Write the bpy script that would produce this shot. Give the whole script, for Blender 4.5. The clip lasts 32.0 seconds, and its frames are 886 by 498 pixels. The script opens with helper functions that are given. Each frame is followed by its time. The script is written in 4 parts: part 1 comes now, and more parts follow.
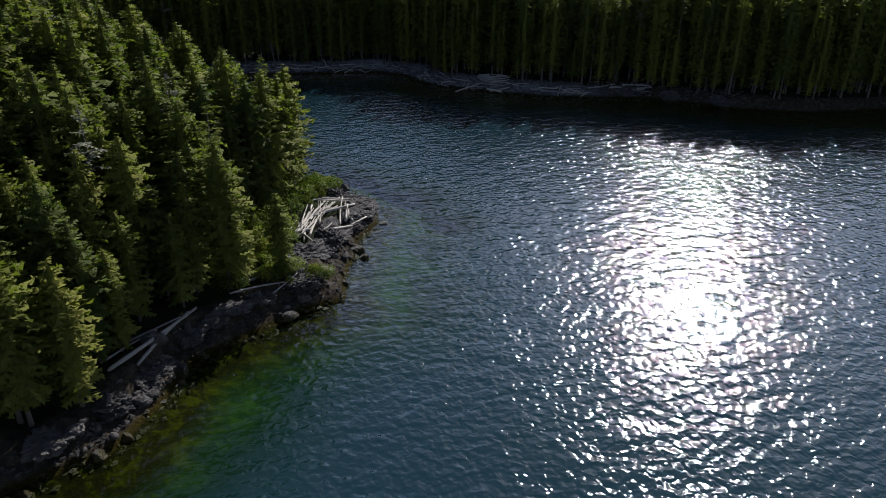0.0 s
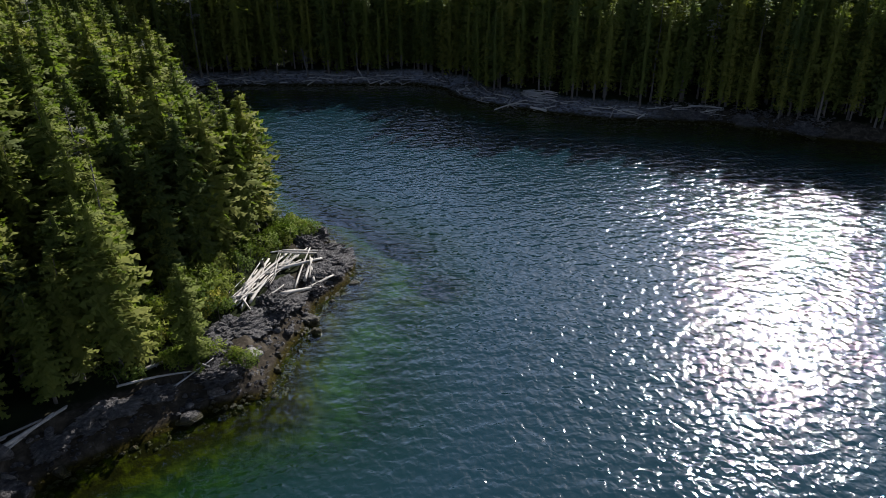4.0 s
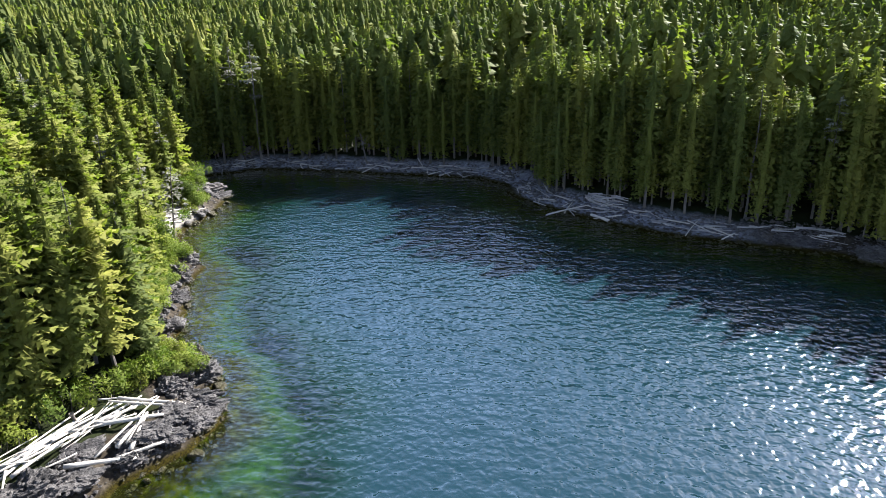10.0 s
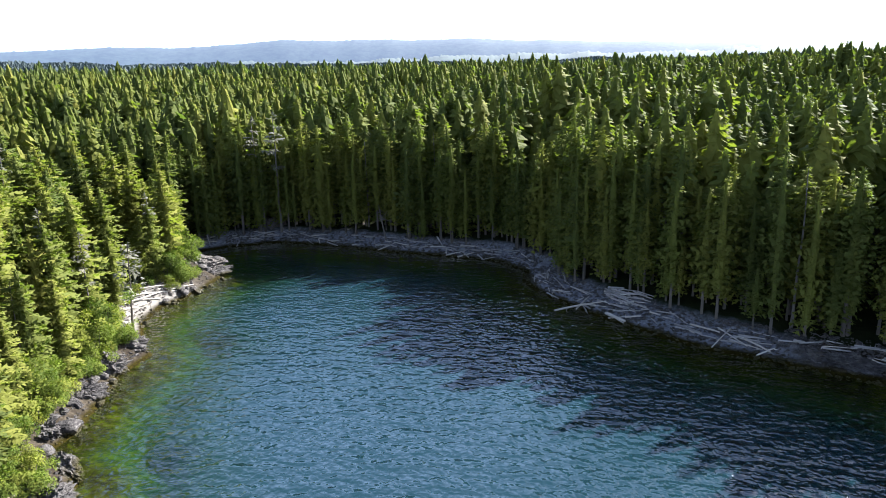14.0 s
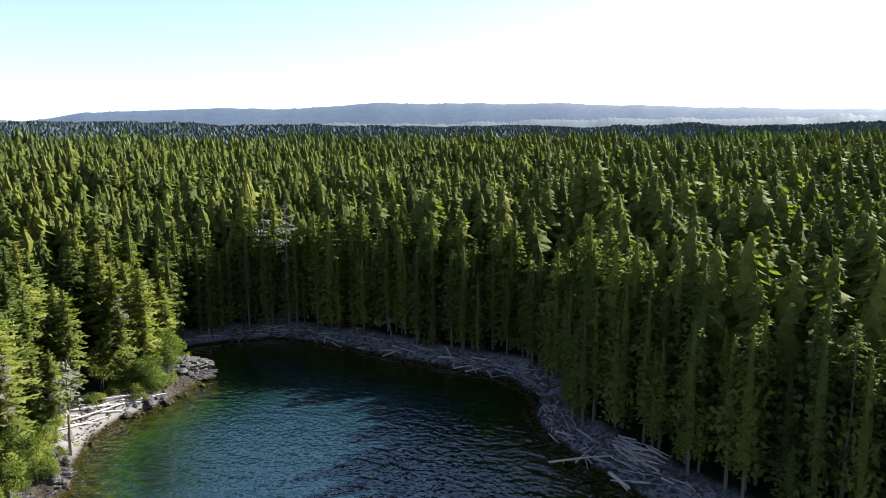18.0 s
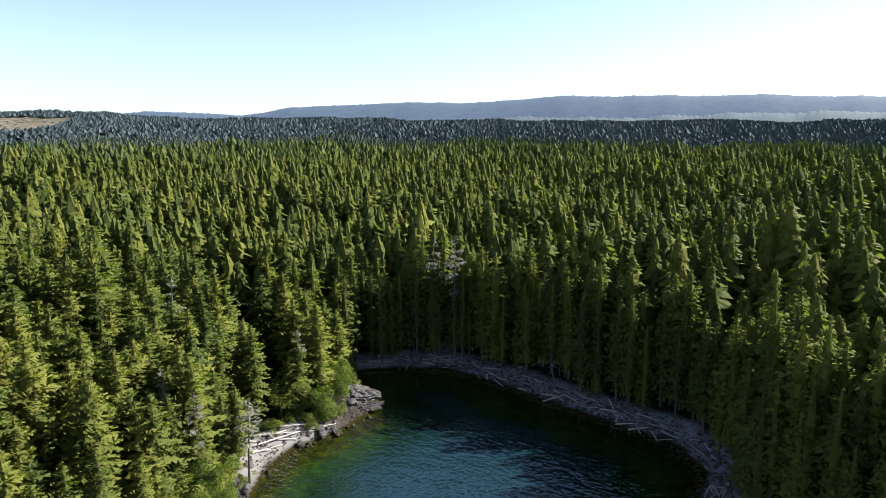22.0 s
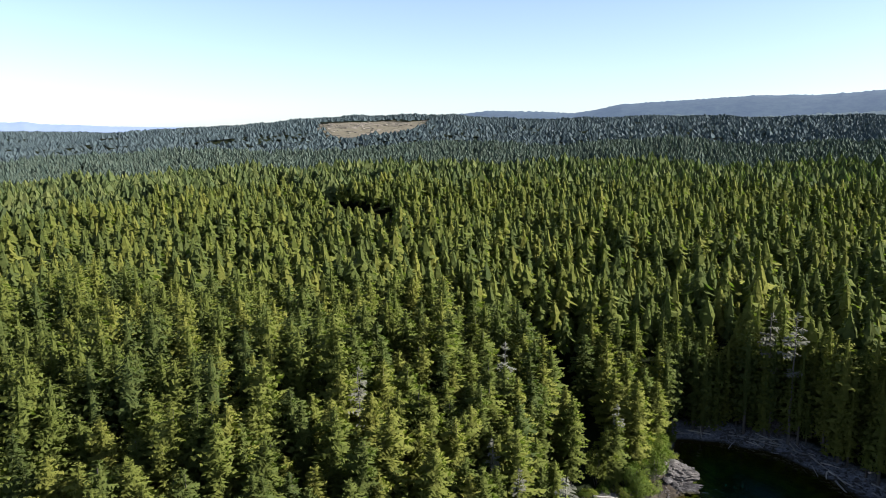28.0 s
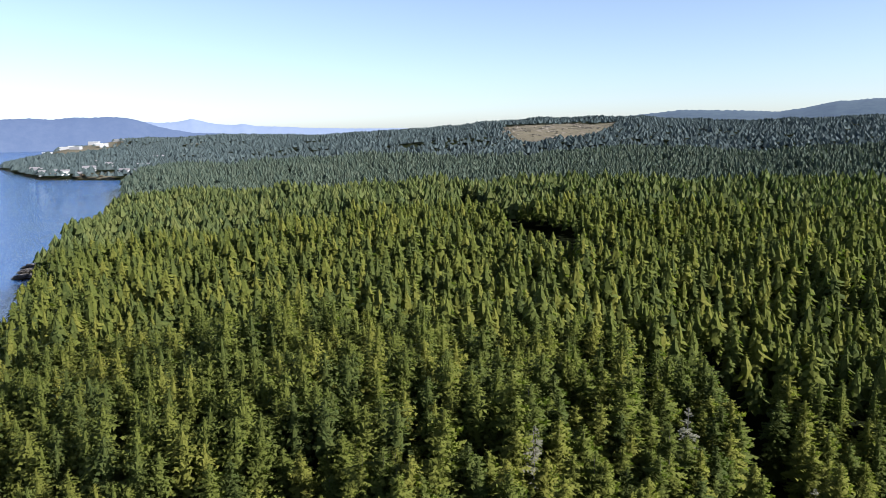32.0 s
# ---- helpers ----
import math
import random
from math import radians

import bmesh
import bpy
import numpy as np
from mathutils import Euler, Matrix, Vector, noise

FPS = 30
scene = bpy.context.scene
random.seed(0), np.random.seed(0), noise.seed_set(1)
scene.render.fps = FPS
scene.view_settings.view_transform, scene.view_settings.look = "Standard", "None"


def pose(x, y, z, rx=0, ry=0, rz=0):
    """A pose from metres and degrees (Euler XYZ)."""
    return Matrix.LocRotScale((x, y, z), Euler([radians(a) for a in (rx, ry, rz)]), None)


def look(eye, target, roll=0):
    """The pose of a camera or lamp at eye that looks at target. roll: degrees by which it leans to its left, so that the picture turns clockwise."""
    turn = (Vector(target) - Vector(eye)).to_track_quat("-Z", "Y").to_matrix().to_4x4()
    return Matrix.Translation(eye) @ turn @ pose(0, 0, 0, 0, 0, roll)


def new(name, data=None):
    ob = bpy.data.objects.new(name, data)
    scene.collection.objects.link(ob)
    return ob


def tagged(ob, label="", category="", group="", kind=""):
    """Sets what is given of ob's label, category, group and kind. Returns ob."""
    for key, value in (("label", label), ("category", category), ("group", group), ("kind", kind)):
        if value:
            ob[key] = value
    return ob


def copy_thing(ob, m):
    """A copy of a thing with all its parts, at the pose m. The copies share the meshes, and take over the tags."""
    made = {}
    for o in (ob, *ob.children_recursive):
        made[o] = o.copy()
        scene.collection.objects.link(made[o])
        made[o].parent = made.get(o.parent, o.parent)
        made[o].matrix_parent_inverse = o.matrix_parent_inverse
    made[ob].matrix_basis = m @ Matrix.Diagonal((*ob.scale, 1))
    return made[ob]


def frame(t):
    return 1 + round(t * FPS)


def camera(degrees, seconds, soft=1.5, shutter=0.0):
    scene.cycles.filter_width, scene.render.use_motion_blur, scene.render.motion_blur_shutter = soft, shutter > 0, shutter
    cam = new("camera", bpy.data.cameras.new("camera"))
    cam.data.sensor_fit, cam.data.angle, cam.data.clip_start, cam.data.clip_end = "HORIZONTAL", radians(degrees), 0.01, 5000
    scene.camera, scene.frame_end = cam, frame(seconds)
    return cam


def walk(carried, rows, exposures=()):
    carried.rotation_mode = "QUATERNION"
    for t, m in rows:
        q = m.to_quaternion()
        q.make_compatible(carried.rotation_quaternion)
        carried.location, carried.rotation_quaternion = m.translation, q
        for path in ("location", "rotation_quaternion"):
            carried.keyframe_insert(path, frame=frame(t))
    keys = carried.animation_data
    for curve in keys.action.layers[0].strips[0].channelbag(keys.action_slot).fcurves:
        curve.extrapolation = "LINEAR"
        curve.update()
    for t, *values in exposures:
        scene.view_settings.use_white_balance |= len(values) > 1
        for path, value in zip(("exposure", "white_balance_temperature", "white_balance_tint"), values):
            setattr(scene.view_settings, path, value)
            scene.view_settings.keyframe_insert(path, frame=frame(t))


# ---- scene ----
cam = camera(65.1, 32.0, soft=0.9)
# seconds, x, y, z, yaw, pitch, lean
PATH = [
    (0, -29.58, -26.51, 48.66, -17.00, -25.95, 0.30),
    (0.5, -27.43, -23.75, 48.52, -16.12, -25.90, 0.21),
    (1, -25.26, -21.04, 48.41, -15.09, -25.84, 0.11),
    (1.5, -22.96, -18.43, 48.33, -14.07, -25.79, 0.00),
    (2, -20.45, -15.95, 48.29, -13.30, -25.78, -0.11),
    (2.5, -17.75, -13.57, 48.27, -12.73, -25.80, -0.24),
    (3, -14.95, -11.25, 48.24, -12.00, -25.89, -0.36),
    (3.5, -12.04, -8.93, 48.19, -10.82, -26.02, -0.46),
    (5.5, 0.01, 0.00, 47.99, -4.70, -26.09, -0.48),
    (6, 2.86, 2.47, 47.35, -3.50, -25.29, -0.57),
    (6.5, 5.70, 4.89, 46.77, -2.31, -24.52, -0.70),
    (7, 8.57, 7.25, 46.32, -1.12, -23.77, -0.87),
    (7.5, 11.50, 9.62, 46.01, 0.02, -23.04, -0.99),
    (8, 14.40, 12.02, 45.81, 1.00, -22.39, -1.08),
    (8.5, 17.27, 14.43, 45.60, 2.04, -21.71, -1.11),
    (9, 20.01, 16.90, 45.37, 3.18, -21.02, -1.12),
    (9.5, 22.60, 19.41, 45.17, 4.35, -20.33, -1.13),
    (10, 25.14, 21.90, 45.04, 5.44, -19.64, -1.10),
    (10.5, 27.66, 24.43, 44.95, 6.53, -18.97, -1.09),
    (11, 30.26, 27.04, 44.84, 7.71, -18.28, -1.11),
    (11.5, 32.83, 29.65, 44.72, 8.89, -17.57, -1.12),
    (12, 35.30, 32.19, 44.50, 10.05, -16.81, -1.11),
    (12.5, 37.67, 34.58, 44.24, 11.15, -16.07, -1.09),
    (13, 39.96, 37.28, 44.11, 12.18, -15.37, -1.08),
    (13.5, 42.20, 40.21, 44.10, 13.29, -14.71, -1.12),
    (14, 44.51, 43.29, 44.21, 14.24, -14.08, -1.20),
    (14.5, 46.78, 46.38, 44.46, 15.52, -13.40, -1.24),
    (16.5, 53.76, 59.36, 47.32, 19.14, -10.37, -0.89),
    (17, 54.88, 62.36, 48.67, 19.91, -9.66, -0.69),
    (17.5, 55.77, 65.05, 50.06, 20.52, -9.14, -0.47),
    (18, 56.45, 67.21, 51.44, 21.49, -9.14, -0.27),
    (18.5, 56.96, 68.72, 52.77, 22.77, -9.15, -0.10),
    (19, 57.27, 69.61, 54.14, 24.07, -9.18, 0.02),
    (19.5, 57.49, 70.09, 55.53, 25.41, -9.28, 0.07),
    (20, 57.66, 70.43, 57.01, 27.27, -9.38, 0.09),
    (20.5, 57.68, 70.74, 58.46, 29.65, -9.48, 0.07),
    (21, 57.54, 71.01, 59.95, 32.14, -9.58, 0.01),
    (21.5, 57.43, 71.24, 61.45, 34.33, -9.69, -0.05),
    (22, 57.33, 71.37, 62.97, 36.32, -9.78, -0.10),
    (22.5, 57.22, 71.35, 64.46, 38.06, -9.86, -0.18),
    (23, 57.17, 71.27, 65.92, 39.41, -9.91, -0.24),
    (23.5, 57.17, 71.21, 67.34, 41.24, -9.94, -0.28),
    (24, 57.14, 71.21, 68.73, 43.54, -9.97, -0.31),
    (24.5, 57.02, 71.19, 70.10, 45.64, -10.00, -0.37),
    (25, 56.84, 71.15, 71.48, 47.63, -10.03, -0.43),
    (25.5, 56.63, 71.13, 72.86, 49.94, -10.05, -0.47),
    (26, 56.44, 71.15, 74.21, 52.54, -10.05, -0.48),
    (26.5, 56.19, 71.05, 75.51, 55.38, -10.06, -0.51),
    (28.5, 57.15, 69.55, 82.03, 64.75, -10.08, -0.78),
    (29, 56.93, 69.51, 83.49, 66.67, -10.07, -0.88),
    (29.5, 56.81, 69.56, 84.94, 69.12, -10.06, -0.95),
    (30, 56.80, 69.63, 86.43, 71.11, -10.06, -1.00),
    (30.5, 56.79, 69.66, 87.96, 72.94, -10.04, -1.01),
    (31, 56.74, 69.62, 89.43, 74.75, -10.01, -0.99),
    (31.5, 56.70, 69.54, 90.90, 76.30, -9.98, -0.99),
    (32, 56.71, 69.49, 92.38, 77.75, -9.99, -0.96),
]


def drone(x, y, z, yaw, pitch, lean):
    cy, sy, cp, sp = math.cos(radians(yaw)), math.sin(radians(yaw)), math.cos(radians(pitch)), math.sin(radians(pitch))
    return look((x, y, z), (x - 50 * sy * cp, y + 50 * cy * cp, z + 50 * sp), lean)


WARM = 5900   # white balance
EXPOSURES = [(t, e, WARM, 13) for t, e in ((0, 0.80), (2, 0.95), (3.5, 1.15), (5.5, 1.60), (8, 2.10), (10, 2.72), (13, 2.90), (14.5, 2.66), (16.5, 2.36), (19, 1.95), (24, 1.85), (28, 1.70), (32, 1.50))]
walk(cam, [(t, drone(*p)) for t, *p in PATH], EXPOSURES)

# ---- daylight ----
SUN_AZ, SUN_EL = 39.5, 32.0   # degrees from +y towards +x, and above the horizon
world = bpy.data.worlds.new("sky")
scene.world = world
world.use_nodes = True
wn, wl = world.node_tree.nodes, world.node_tree.links
sky = wn.new("ShaderNodeTexSky")
sky.sky_type, sky.sun_disc = "NISHITA", False
sky.sun_elevation, sky.sun_rotation = radians(SUN_EL), radians(SUN_AZ)
sky.altitude, sky.air_density, sky.dust_density, sky.ozone_density = 60, 0.8, 0.5, 2.0
pale = wn.new("ShaderNodeHueSaturation")
pale.inputs["Saturation"].default_value = 0.8
wl.new(sky.outputs[0], pale.inputs["Color"])
wl.new(pale.outputs[0], wn["Background"].inputs[0])
wn["Background"].inputs[1].default_value = 0.063
sun = new("sun", bpy.data.lights.new("sun", "SUN"))
sun.data.energy, sun.data.angle, sun.data.color = 5.0, radians(0.55), (1.0, 0.95, 0.86)
sun_way = Vector((math.sin(radians(SUN_AZ)) * math.cos(radians(SUN_EL)), math.cos(radians(SUN_AZ)) * math.cos(radians(SUN_EL)), math.sin(radians(SUN_EL))))
sun.matrix_world = look(sun_way * 300, (0, 0, 0))


# ---- materials ----
class Nodes:
    """A material's node tree, with short ways to add nodes."""

    def __init__(self, name):
        self.mat = bpy.data.materials.new(name)
        self.mat.use_nodes = True
        self.tree = self.mat.node_tree
        self.tree.nodes.clear()
        self.out = self.tree.nodes.new("ShaderNodeOutputMaterial")

    def add(self, kind, sets=None, **inputs):
        n = self.tree.nodes.new(kind)
        sets = sets or {}
        if "attribute_name" in sets:
            n.attribute_name = sets["attribute_name"]
        if "operation" in sets:
            n.operation, n.use_clamp = sets["operation"], sets.get("use_clamp", False)
        if "data_type" in sets:
            n.data_type, n.blend_type = sets["data_type"], sets["blend_type"]
        if "interpolation_type" in sets:
            n.interpolation_type = sets["interpolation_type"]
        for k, v in inputs.items():
            self.put(n, k.replace("_", " "), v)
        return n

    def put(self, n, key, v):
        sock = n.inputs[int(key[1:])] if key[0] == "i" and key[1:].isdigit() else n.inputs[key]
        if isinstance(v, bpy.types.NodeSocket):
            self.tree.links.new(v, sock)
        elif isinstance(v, bpy.types.Node):
            self.tree.links.new(v.outputs[0], sock)
        else:
            sock.default_value = v

    def noise(self, scale, detail=4.0, rough=0.6, vector=None, distortion=0.0):
        n = self.add("ShaderNodeTexNoise", None, Scale=scale, Detail=detail, Roughness=rough, Distortion=distortion)
        self.put(n, "Vector", vector if vector is not None else self.place())
        return n.outputs[0]

    def place(self):
        return self.add("ShaderNodeNewGeometry").outputs["Position"]

    def ramp(self, fac, *stops):
        n = self.add("ShaderNodeValToRGB")
        e = n.color_ramp.elements
        while len(e) < len(stops):
            e.new(0.5)
        for el, (at, col) in zip(e, stops):
            el.position, el.color = at, (*col, 1)
        self.put(n, "Fac", fac)
        return n.outputs[0]

    def mix(self, fac, a, b, mode="MIX"):
        n = self.add("ShaderNodeMix", {"data_type": "RGBA", "blend_type": mode})
        for k, v in (("i0", fac), ("i6", a), ("i7", b)):
            self.put(n, k, (*v, 1) if isinstance(v, tuple) and len(v) == 3 else v)
        return n.outputs[2]

    def math(self, op, a, b=0.0, clamp=False):
        n = self.add("ShaderNodeMath", {"operation": op, "use_clamp": clamp})
        self.put(n, "i0", a)
        self.put(n, "i1", b)
        return n.outputs[0]

    def span(self, v, lo, hi, a=0.0, b=1.0):
        n = self.add("ShaderNodeMapRange", {"interpolation_type": "SMOOTHSTEP"})
        for k, x in zip(("Value", "From Min", "From Max", "To Min", "To Max"), (v, lo, hi, a, b)):
            self.put(n, k, x)
        return n.outputs[0]

    def bump(self, height, strength, distance):
        return self.add("ShaderNodeBump", None, Strength=strength, Distance=distance, Height=height).outputs[0]

    def finish(self, shader):
        self.tree.links.new(shader.outputs[0], self.out.inputs[0])
        return self.mat

    def principled(self, color, rough=0.8, normal=None, **more):
        n = self.add("ShaderNodeBsdfPrincipled", None, Base_Color=color, Roughness=rough, **more)
        if normal is not None:
            self.put(n, "Normal", normal)
        return self.finish(n)


def foliage_material(name, deep, mid, light, lucent=0.35, gaps=0.0):
    n = Nodes(name)
    tint = n.add("ShaderNodeAttribute", {"attribute_name": "tint"}).outputs["Fac"]
    own = n.add("ShaderNodeObjectInfo").outputs["Random"]
    leaf = n.add("ShaderNodeNewGeometry").outputs["Random Per Island"]
    which = n.math("FRACT", n.math("ADD", tint, own))
    tree = n.ramp(which, (0.0, deep), (0.45, mid), (0.85, light), (1.0, mid))
    grain = n.noise(0.9, 3)
    col = n.mix(n.math("MULTIPLY", leaf, 0.4), tree, n.mix(0.6, tree, light), "MIX")
    col = n.mix(n.span(grain, 0.35, 0.7, 0.0, 0.5), col, n.mix(1.0, col, (0.62, 0.7, 0.6), "MULTIPLY"))
    d = n.add("ShaderNodeBsdfPrincipled", None, Base_Color=col, Roughness=0.65)
    n.put(d, "Specular IOR Level", 0.03)
    t = n.add("ShaderNodeBsdfTranslucent", None, Color=n.mix(1.0, col, (1.0, 1.3, 0.45), "MULTIPLY"))
    m = n.add("ShaderNodeMixShader", None, Fac=lucent, i1=d, i2=t)
    if gaps:
        # twigs stand apart: ragged gaps between the needles
        holes = n.math("LESS_THAN", n.noise(2.6, 2, 0.6, None, 0.4), gaps)
        m = n.add("ShaderNodeMixShader", None, Fac=holes, i1=m, i2=n.add("ShaderNodeBsdfTransparent"))
    return n.finish(m)


def bark_material(name, dark, pale, scale=3.0):
    n = Nodes(name)
    own = n.add("ShaderNodeObjectInfo").outputs["Random"]
    g = n.noise(scale, 5, 0.65)
    fine = n.noise(scale * 6, 3)
    col = n.mix(g, dark, pale)
    col = n.mix(n.math("MULTIPLY", own, 0.5), col, n.mix(1.0, col, (0.7, 0.66, 0.62), "MULTIPLY"))
    return n.principled(col, 0.9, n.bump(fine, 0.5, 0.05))


def rock_material(name, dark, mid, pale, scale=0.7):
    n = Nodes(name)
    own = n.add("ShaderNodeObjectInfo").outputs["Random"]
    g = n.noise(scale, 6, 0.65, distortion=0.4)
    fine = n.noise(scale * 7, 4, 0.7)
    col = n.ramp(g, (0.28, dark), (0.5, mid), (0.72, pale))
    col = n.mix(n.span(fine, 0.35, 0.65), n.mix(1.0, col, (0.6, 0.6, 0.62), "MULTIPLY"), col)
    beds = n.add("ShaderNodeMapping", None, Vector=n.place(), Rotation=(radians(24), radians(-18), radians(35)), Scale=(0.5, 0.5, 3.2))
    strata = n.noise(1.5, 5, 0.65, beds, 0.5)
    col = n.mix(n.span(strata, 0.40, 0.56, 0.0, 1.0), n.mix(1.0, col, (0.38, 0.37, 0.38), "MULTIPLY"), col)
    col = n.mix(n.math("MULTIPLY", own, 0.3), col, pale)
    # algae and wet rock in the tidal band
    z = n.add("ShaderNodeSeparateXYZ", None, Vector=n.place()).outputs[2]
    z = n.math("ADD", z, n.math("MULTIPLY", n.math("SUBTRACT", g, 0.5), 0.8))
    col = n.mix(n.span(z, 0.45, 1.05, 1.0, 0.0), col, n.mix(fine, (0.008, 0.006, 0.002), (0.046, 0.038, 0.007)))
    return n.principled(col, n.span(z, 0.2, 0.7, 0.45, 0.85), n.bump(n.math("ADD", n.math("ADD", g, strata), n.math("MULTIPLY", fine, 0.5)), 1.0, 0.5), Specular_IOR_Level=0.2)


def ground_material():
    """Sea bed, tidal band, beaches, bank and forest floor, by the distance from the waterline."""
    n = Nodes("shore_and_forest_floor")
    inland = n.add("ShaderNodeAttribute", {"attribute_name": "inland"}).outputs["Fac"]
    sandy = n.add("ShaderNodeAttribute", {"attribute_name": "sandy"}).outputs["Fac"]
    felled = n.add("ShaderNodeAttribute", {"attribute_name": "felled"}).outputs["Fac"]
    rocky = n.add("ShaderNodeAttribute", {"attribute_name": "rocky"}).outputs["Fac"]
    z = n.add("ShaderNodeSeparateXYZ", None, Vector=n.place()).outputs[2]
    big, mid, fine = n.noise(0.12, 4), n.noise(0.55, 6, 0.7), n.noise(4.0, 5, 0.75)
    wob = n.math("ADD", inland, n.math("MULTIPLY", n.math("SUBTRACT", mid, 0.5), 3.5))
    # bed: weed-covered stones in the shallows, then green, then the blue of deep water
    weed = n.mix(n.span(mid, 0.46, 0.64), n.mix(fine, (0.003, 0.0028, 0.0005), (0.010, 0.009, 0.001)), n.mix(fine, (0.014, 0.016, 0.0008), (0.040, 0.044, 0.0008)))
    depth = n.math("ADD", z, n.math("MULTIPLY", n.math("SUBTRACT", mid, 0.5), 1.6))
    green = n.mix(n.span(mid, 0.4, 0.62), (0.006, 0.022, 0.007), (0.022, 0.056, 0.009))
    deep = n.mix(big, (0.0086, 0.0396, 0.0518), (0.0115, 0.0504, 0.0648))
    bed = n.mix(n.span(depth, -2.8, -0.7), green, weed)
    bed = n.mix(n.span(depth, -6.5, -3.2), deep, bed)
    # beach: grey shingle, or pale sand
    stones = n.add("ShaderNodeTexVoronoi", None, Scale=2.2, Vector=n.place())
    grey = n.mix(stones.outputs["Color"], (0.10, 0.10, 0.106), (0.24, 0.236, 0.245))
    grey = n.mix(n.span(fine, 0.3, 0.7), n.mix(1.0, grey, (0.55, 0.55, 0.57), "MULTIPLY"), grey)
    sand = n.mix(fine, (0.1152, 0.1044, 0.0878), (0.1872, 0.1728, 0.1512))
    crag = n.ramp(n.noise(0.9, 6, 0.7, None, 0.6), (0.3, (0.0108, 0.0086, 0.0065)), (0.52, (0.0302, 0.0245, 0.0173)), (0.78, (0.0828, 0.0677, 0.0497)))
    grey = n.mix(rocky, grey, crag)
    shore = n.mix(sandy, grey, sand)
    wet = n.mix(n.span(fine, 0.35, 0.65), (0.005, 0.004, 0.001), (0.024, 0.019, 0.003))
    shore = n.mix(n.span(z, 0.25, 0.8), wet, shore)
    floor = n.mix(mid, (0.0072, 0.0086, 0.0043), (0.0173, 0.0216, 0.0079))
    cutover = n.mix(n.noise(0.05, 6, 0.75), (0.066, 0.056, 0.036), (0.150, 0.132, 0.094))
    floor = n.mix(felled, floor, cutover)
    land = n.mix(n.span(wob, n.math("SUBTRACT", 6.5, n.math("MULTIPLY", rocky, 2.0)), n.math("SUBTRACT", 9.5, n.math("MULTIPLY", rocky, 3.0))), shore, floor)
    col = n.mix(n.span(z, -0.15, 0.05), bed, land)
    h = n.math("ADD", mid, n.math("MULTIPLY", fine, 0.4))
    return n.principled(col, 0.9, n.bump(h, 0.6, 0.3), Specular_IOR_Level=0.02)


def water_material():
    n = Nodes("sea_water")
    turn = n.add("ShaderNodeMapping", None, Vector=n.place(), Rotation=(0, 0, radians(-42)), Scale=(0.5, 1.0, 1.0))
    swell = n.noise(0.45, 1, 0.5, turn, 0.15)
    chop = n.noise(1.05, 1.5, 0.4, None, 0.3)
    gusts = n.noise(0.02, 3, 0.5)
    h = n.math("ADD", n.math("MULTIPLY", swell, n.span(gusts, 0.35, 0.65, 0.26, 0.34)), n.math("MULTIPLY", chop, n.span(gusts, 0.35, 0.65, 0.20, 0.25)))
    west = n.add("ShaderNodeSeparateXYZ", None, Vector=n.place()).outputs[0]
    h = n.math("MULTIPLY", h, n.span(west, -300, -120, 3.2, 1.0))   # rougher out in the open bay
    north = n.add("ShaderNodeSeparateXYZ", None, Vector=n.place()).outputs[1]
    h = n.math("MULTIPLY", h, n.span(north, 70, 120, 1.0, 1.35))
    h = n.math("MULTIPLY", h, n.span(north, 170, 200, 1.0, 0.25))   # sheltered under the trees
    bump = n.bump(h, 1.0, 1.0)
    clear = n.add("ShaderNodeBsdfTransparent", None, Color=(0.86, 0.92, 0.74, 1))
    gloss = n.add("ShaderNodeBsdfGlossy", None, Color=(1, 1, 1, 1), Roughness=0.05, Normal=bump)
    facing = n.add("ShaderNodeLayerWeight", None, Blend=0.5, Normal=bump).outputs["Facing"]
    fres = n.math("ADD", n.math("MULTIPLY", n.math("POWER", facing, 3.9), 1.15), 0.025, True)
    # light scattered back by the water itself: the more, the deeper the bed
    depth = n.add("ShaderNodeAttribute", {"attribute_name": "depth"}).outputs["Fac"]
    depth = n.math("ADD", depth, n.math("MULTIPLY", n.math("SUBTRACT", n.noise(0.35, 4, 0.6), 0.5), 1.2))
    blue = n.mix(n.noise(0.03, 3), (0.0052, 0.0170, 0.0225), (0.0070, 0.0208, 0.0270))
    # in the open bay, the reflected blue of the sky is painted into this colour
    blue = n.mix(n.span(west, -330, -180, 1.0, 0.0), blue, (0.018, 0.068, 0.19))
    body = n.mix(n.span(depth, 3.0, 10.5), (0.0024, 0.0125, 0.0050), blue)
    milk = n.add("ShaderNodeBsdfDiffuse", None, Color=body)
    under = n.add("ShaderNodeMixShader", None, Fac=n.span(depth, 1.2, 7.0, 0.02, 1.0), i1=clear, i2=milk)
    return n.finish(n.add("ShaderNodeMixShader", None, Fac=fres, i1=under, i2=gloss))


def far_material(name, low, high, haze_glow):
    """Forest on a ridge kilometres away, the blue air between painted in as emission."""
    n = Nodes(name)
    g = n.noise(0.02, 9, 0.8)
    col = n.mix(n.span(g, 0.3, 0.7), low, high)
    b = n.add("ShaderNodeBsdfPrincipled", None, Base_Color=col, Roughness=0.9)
    n.put(b, "Emission Color", (*haze_glow, 1))
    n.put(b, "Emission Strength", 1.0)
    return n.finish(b)


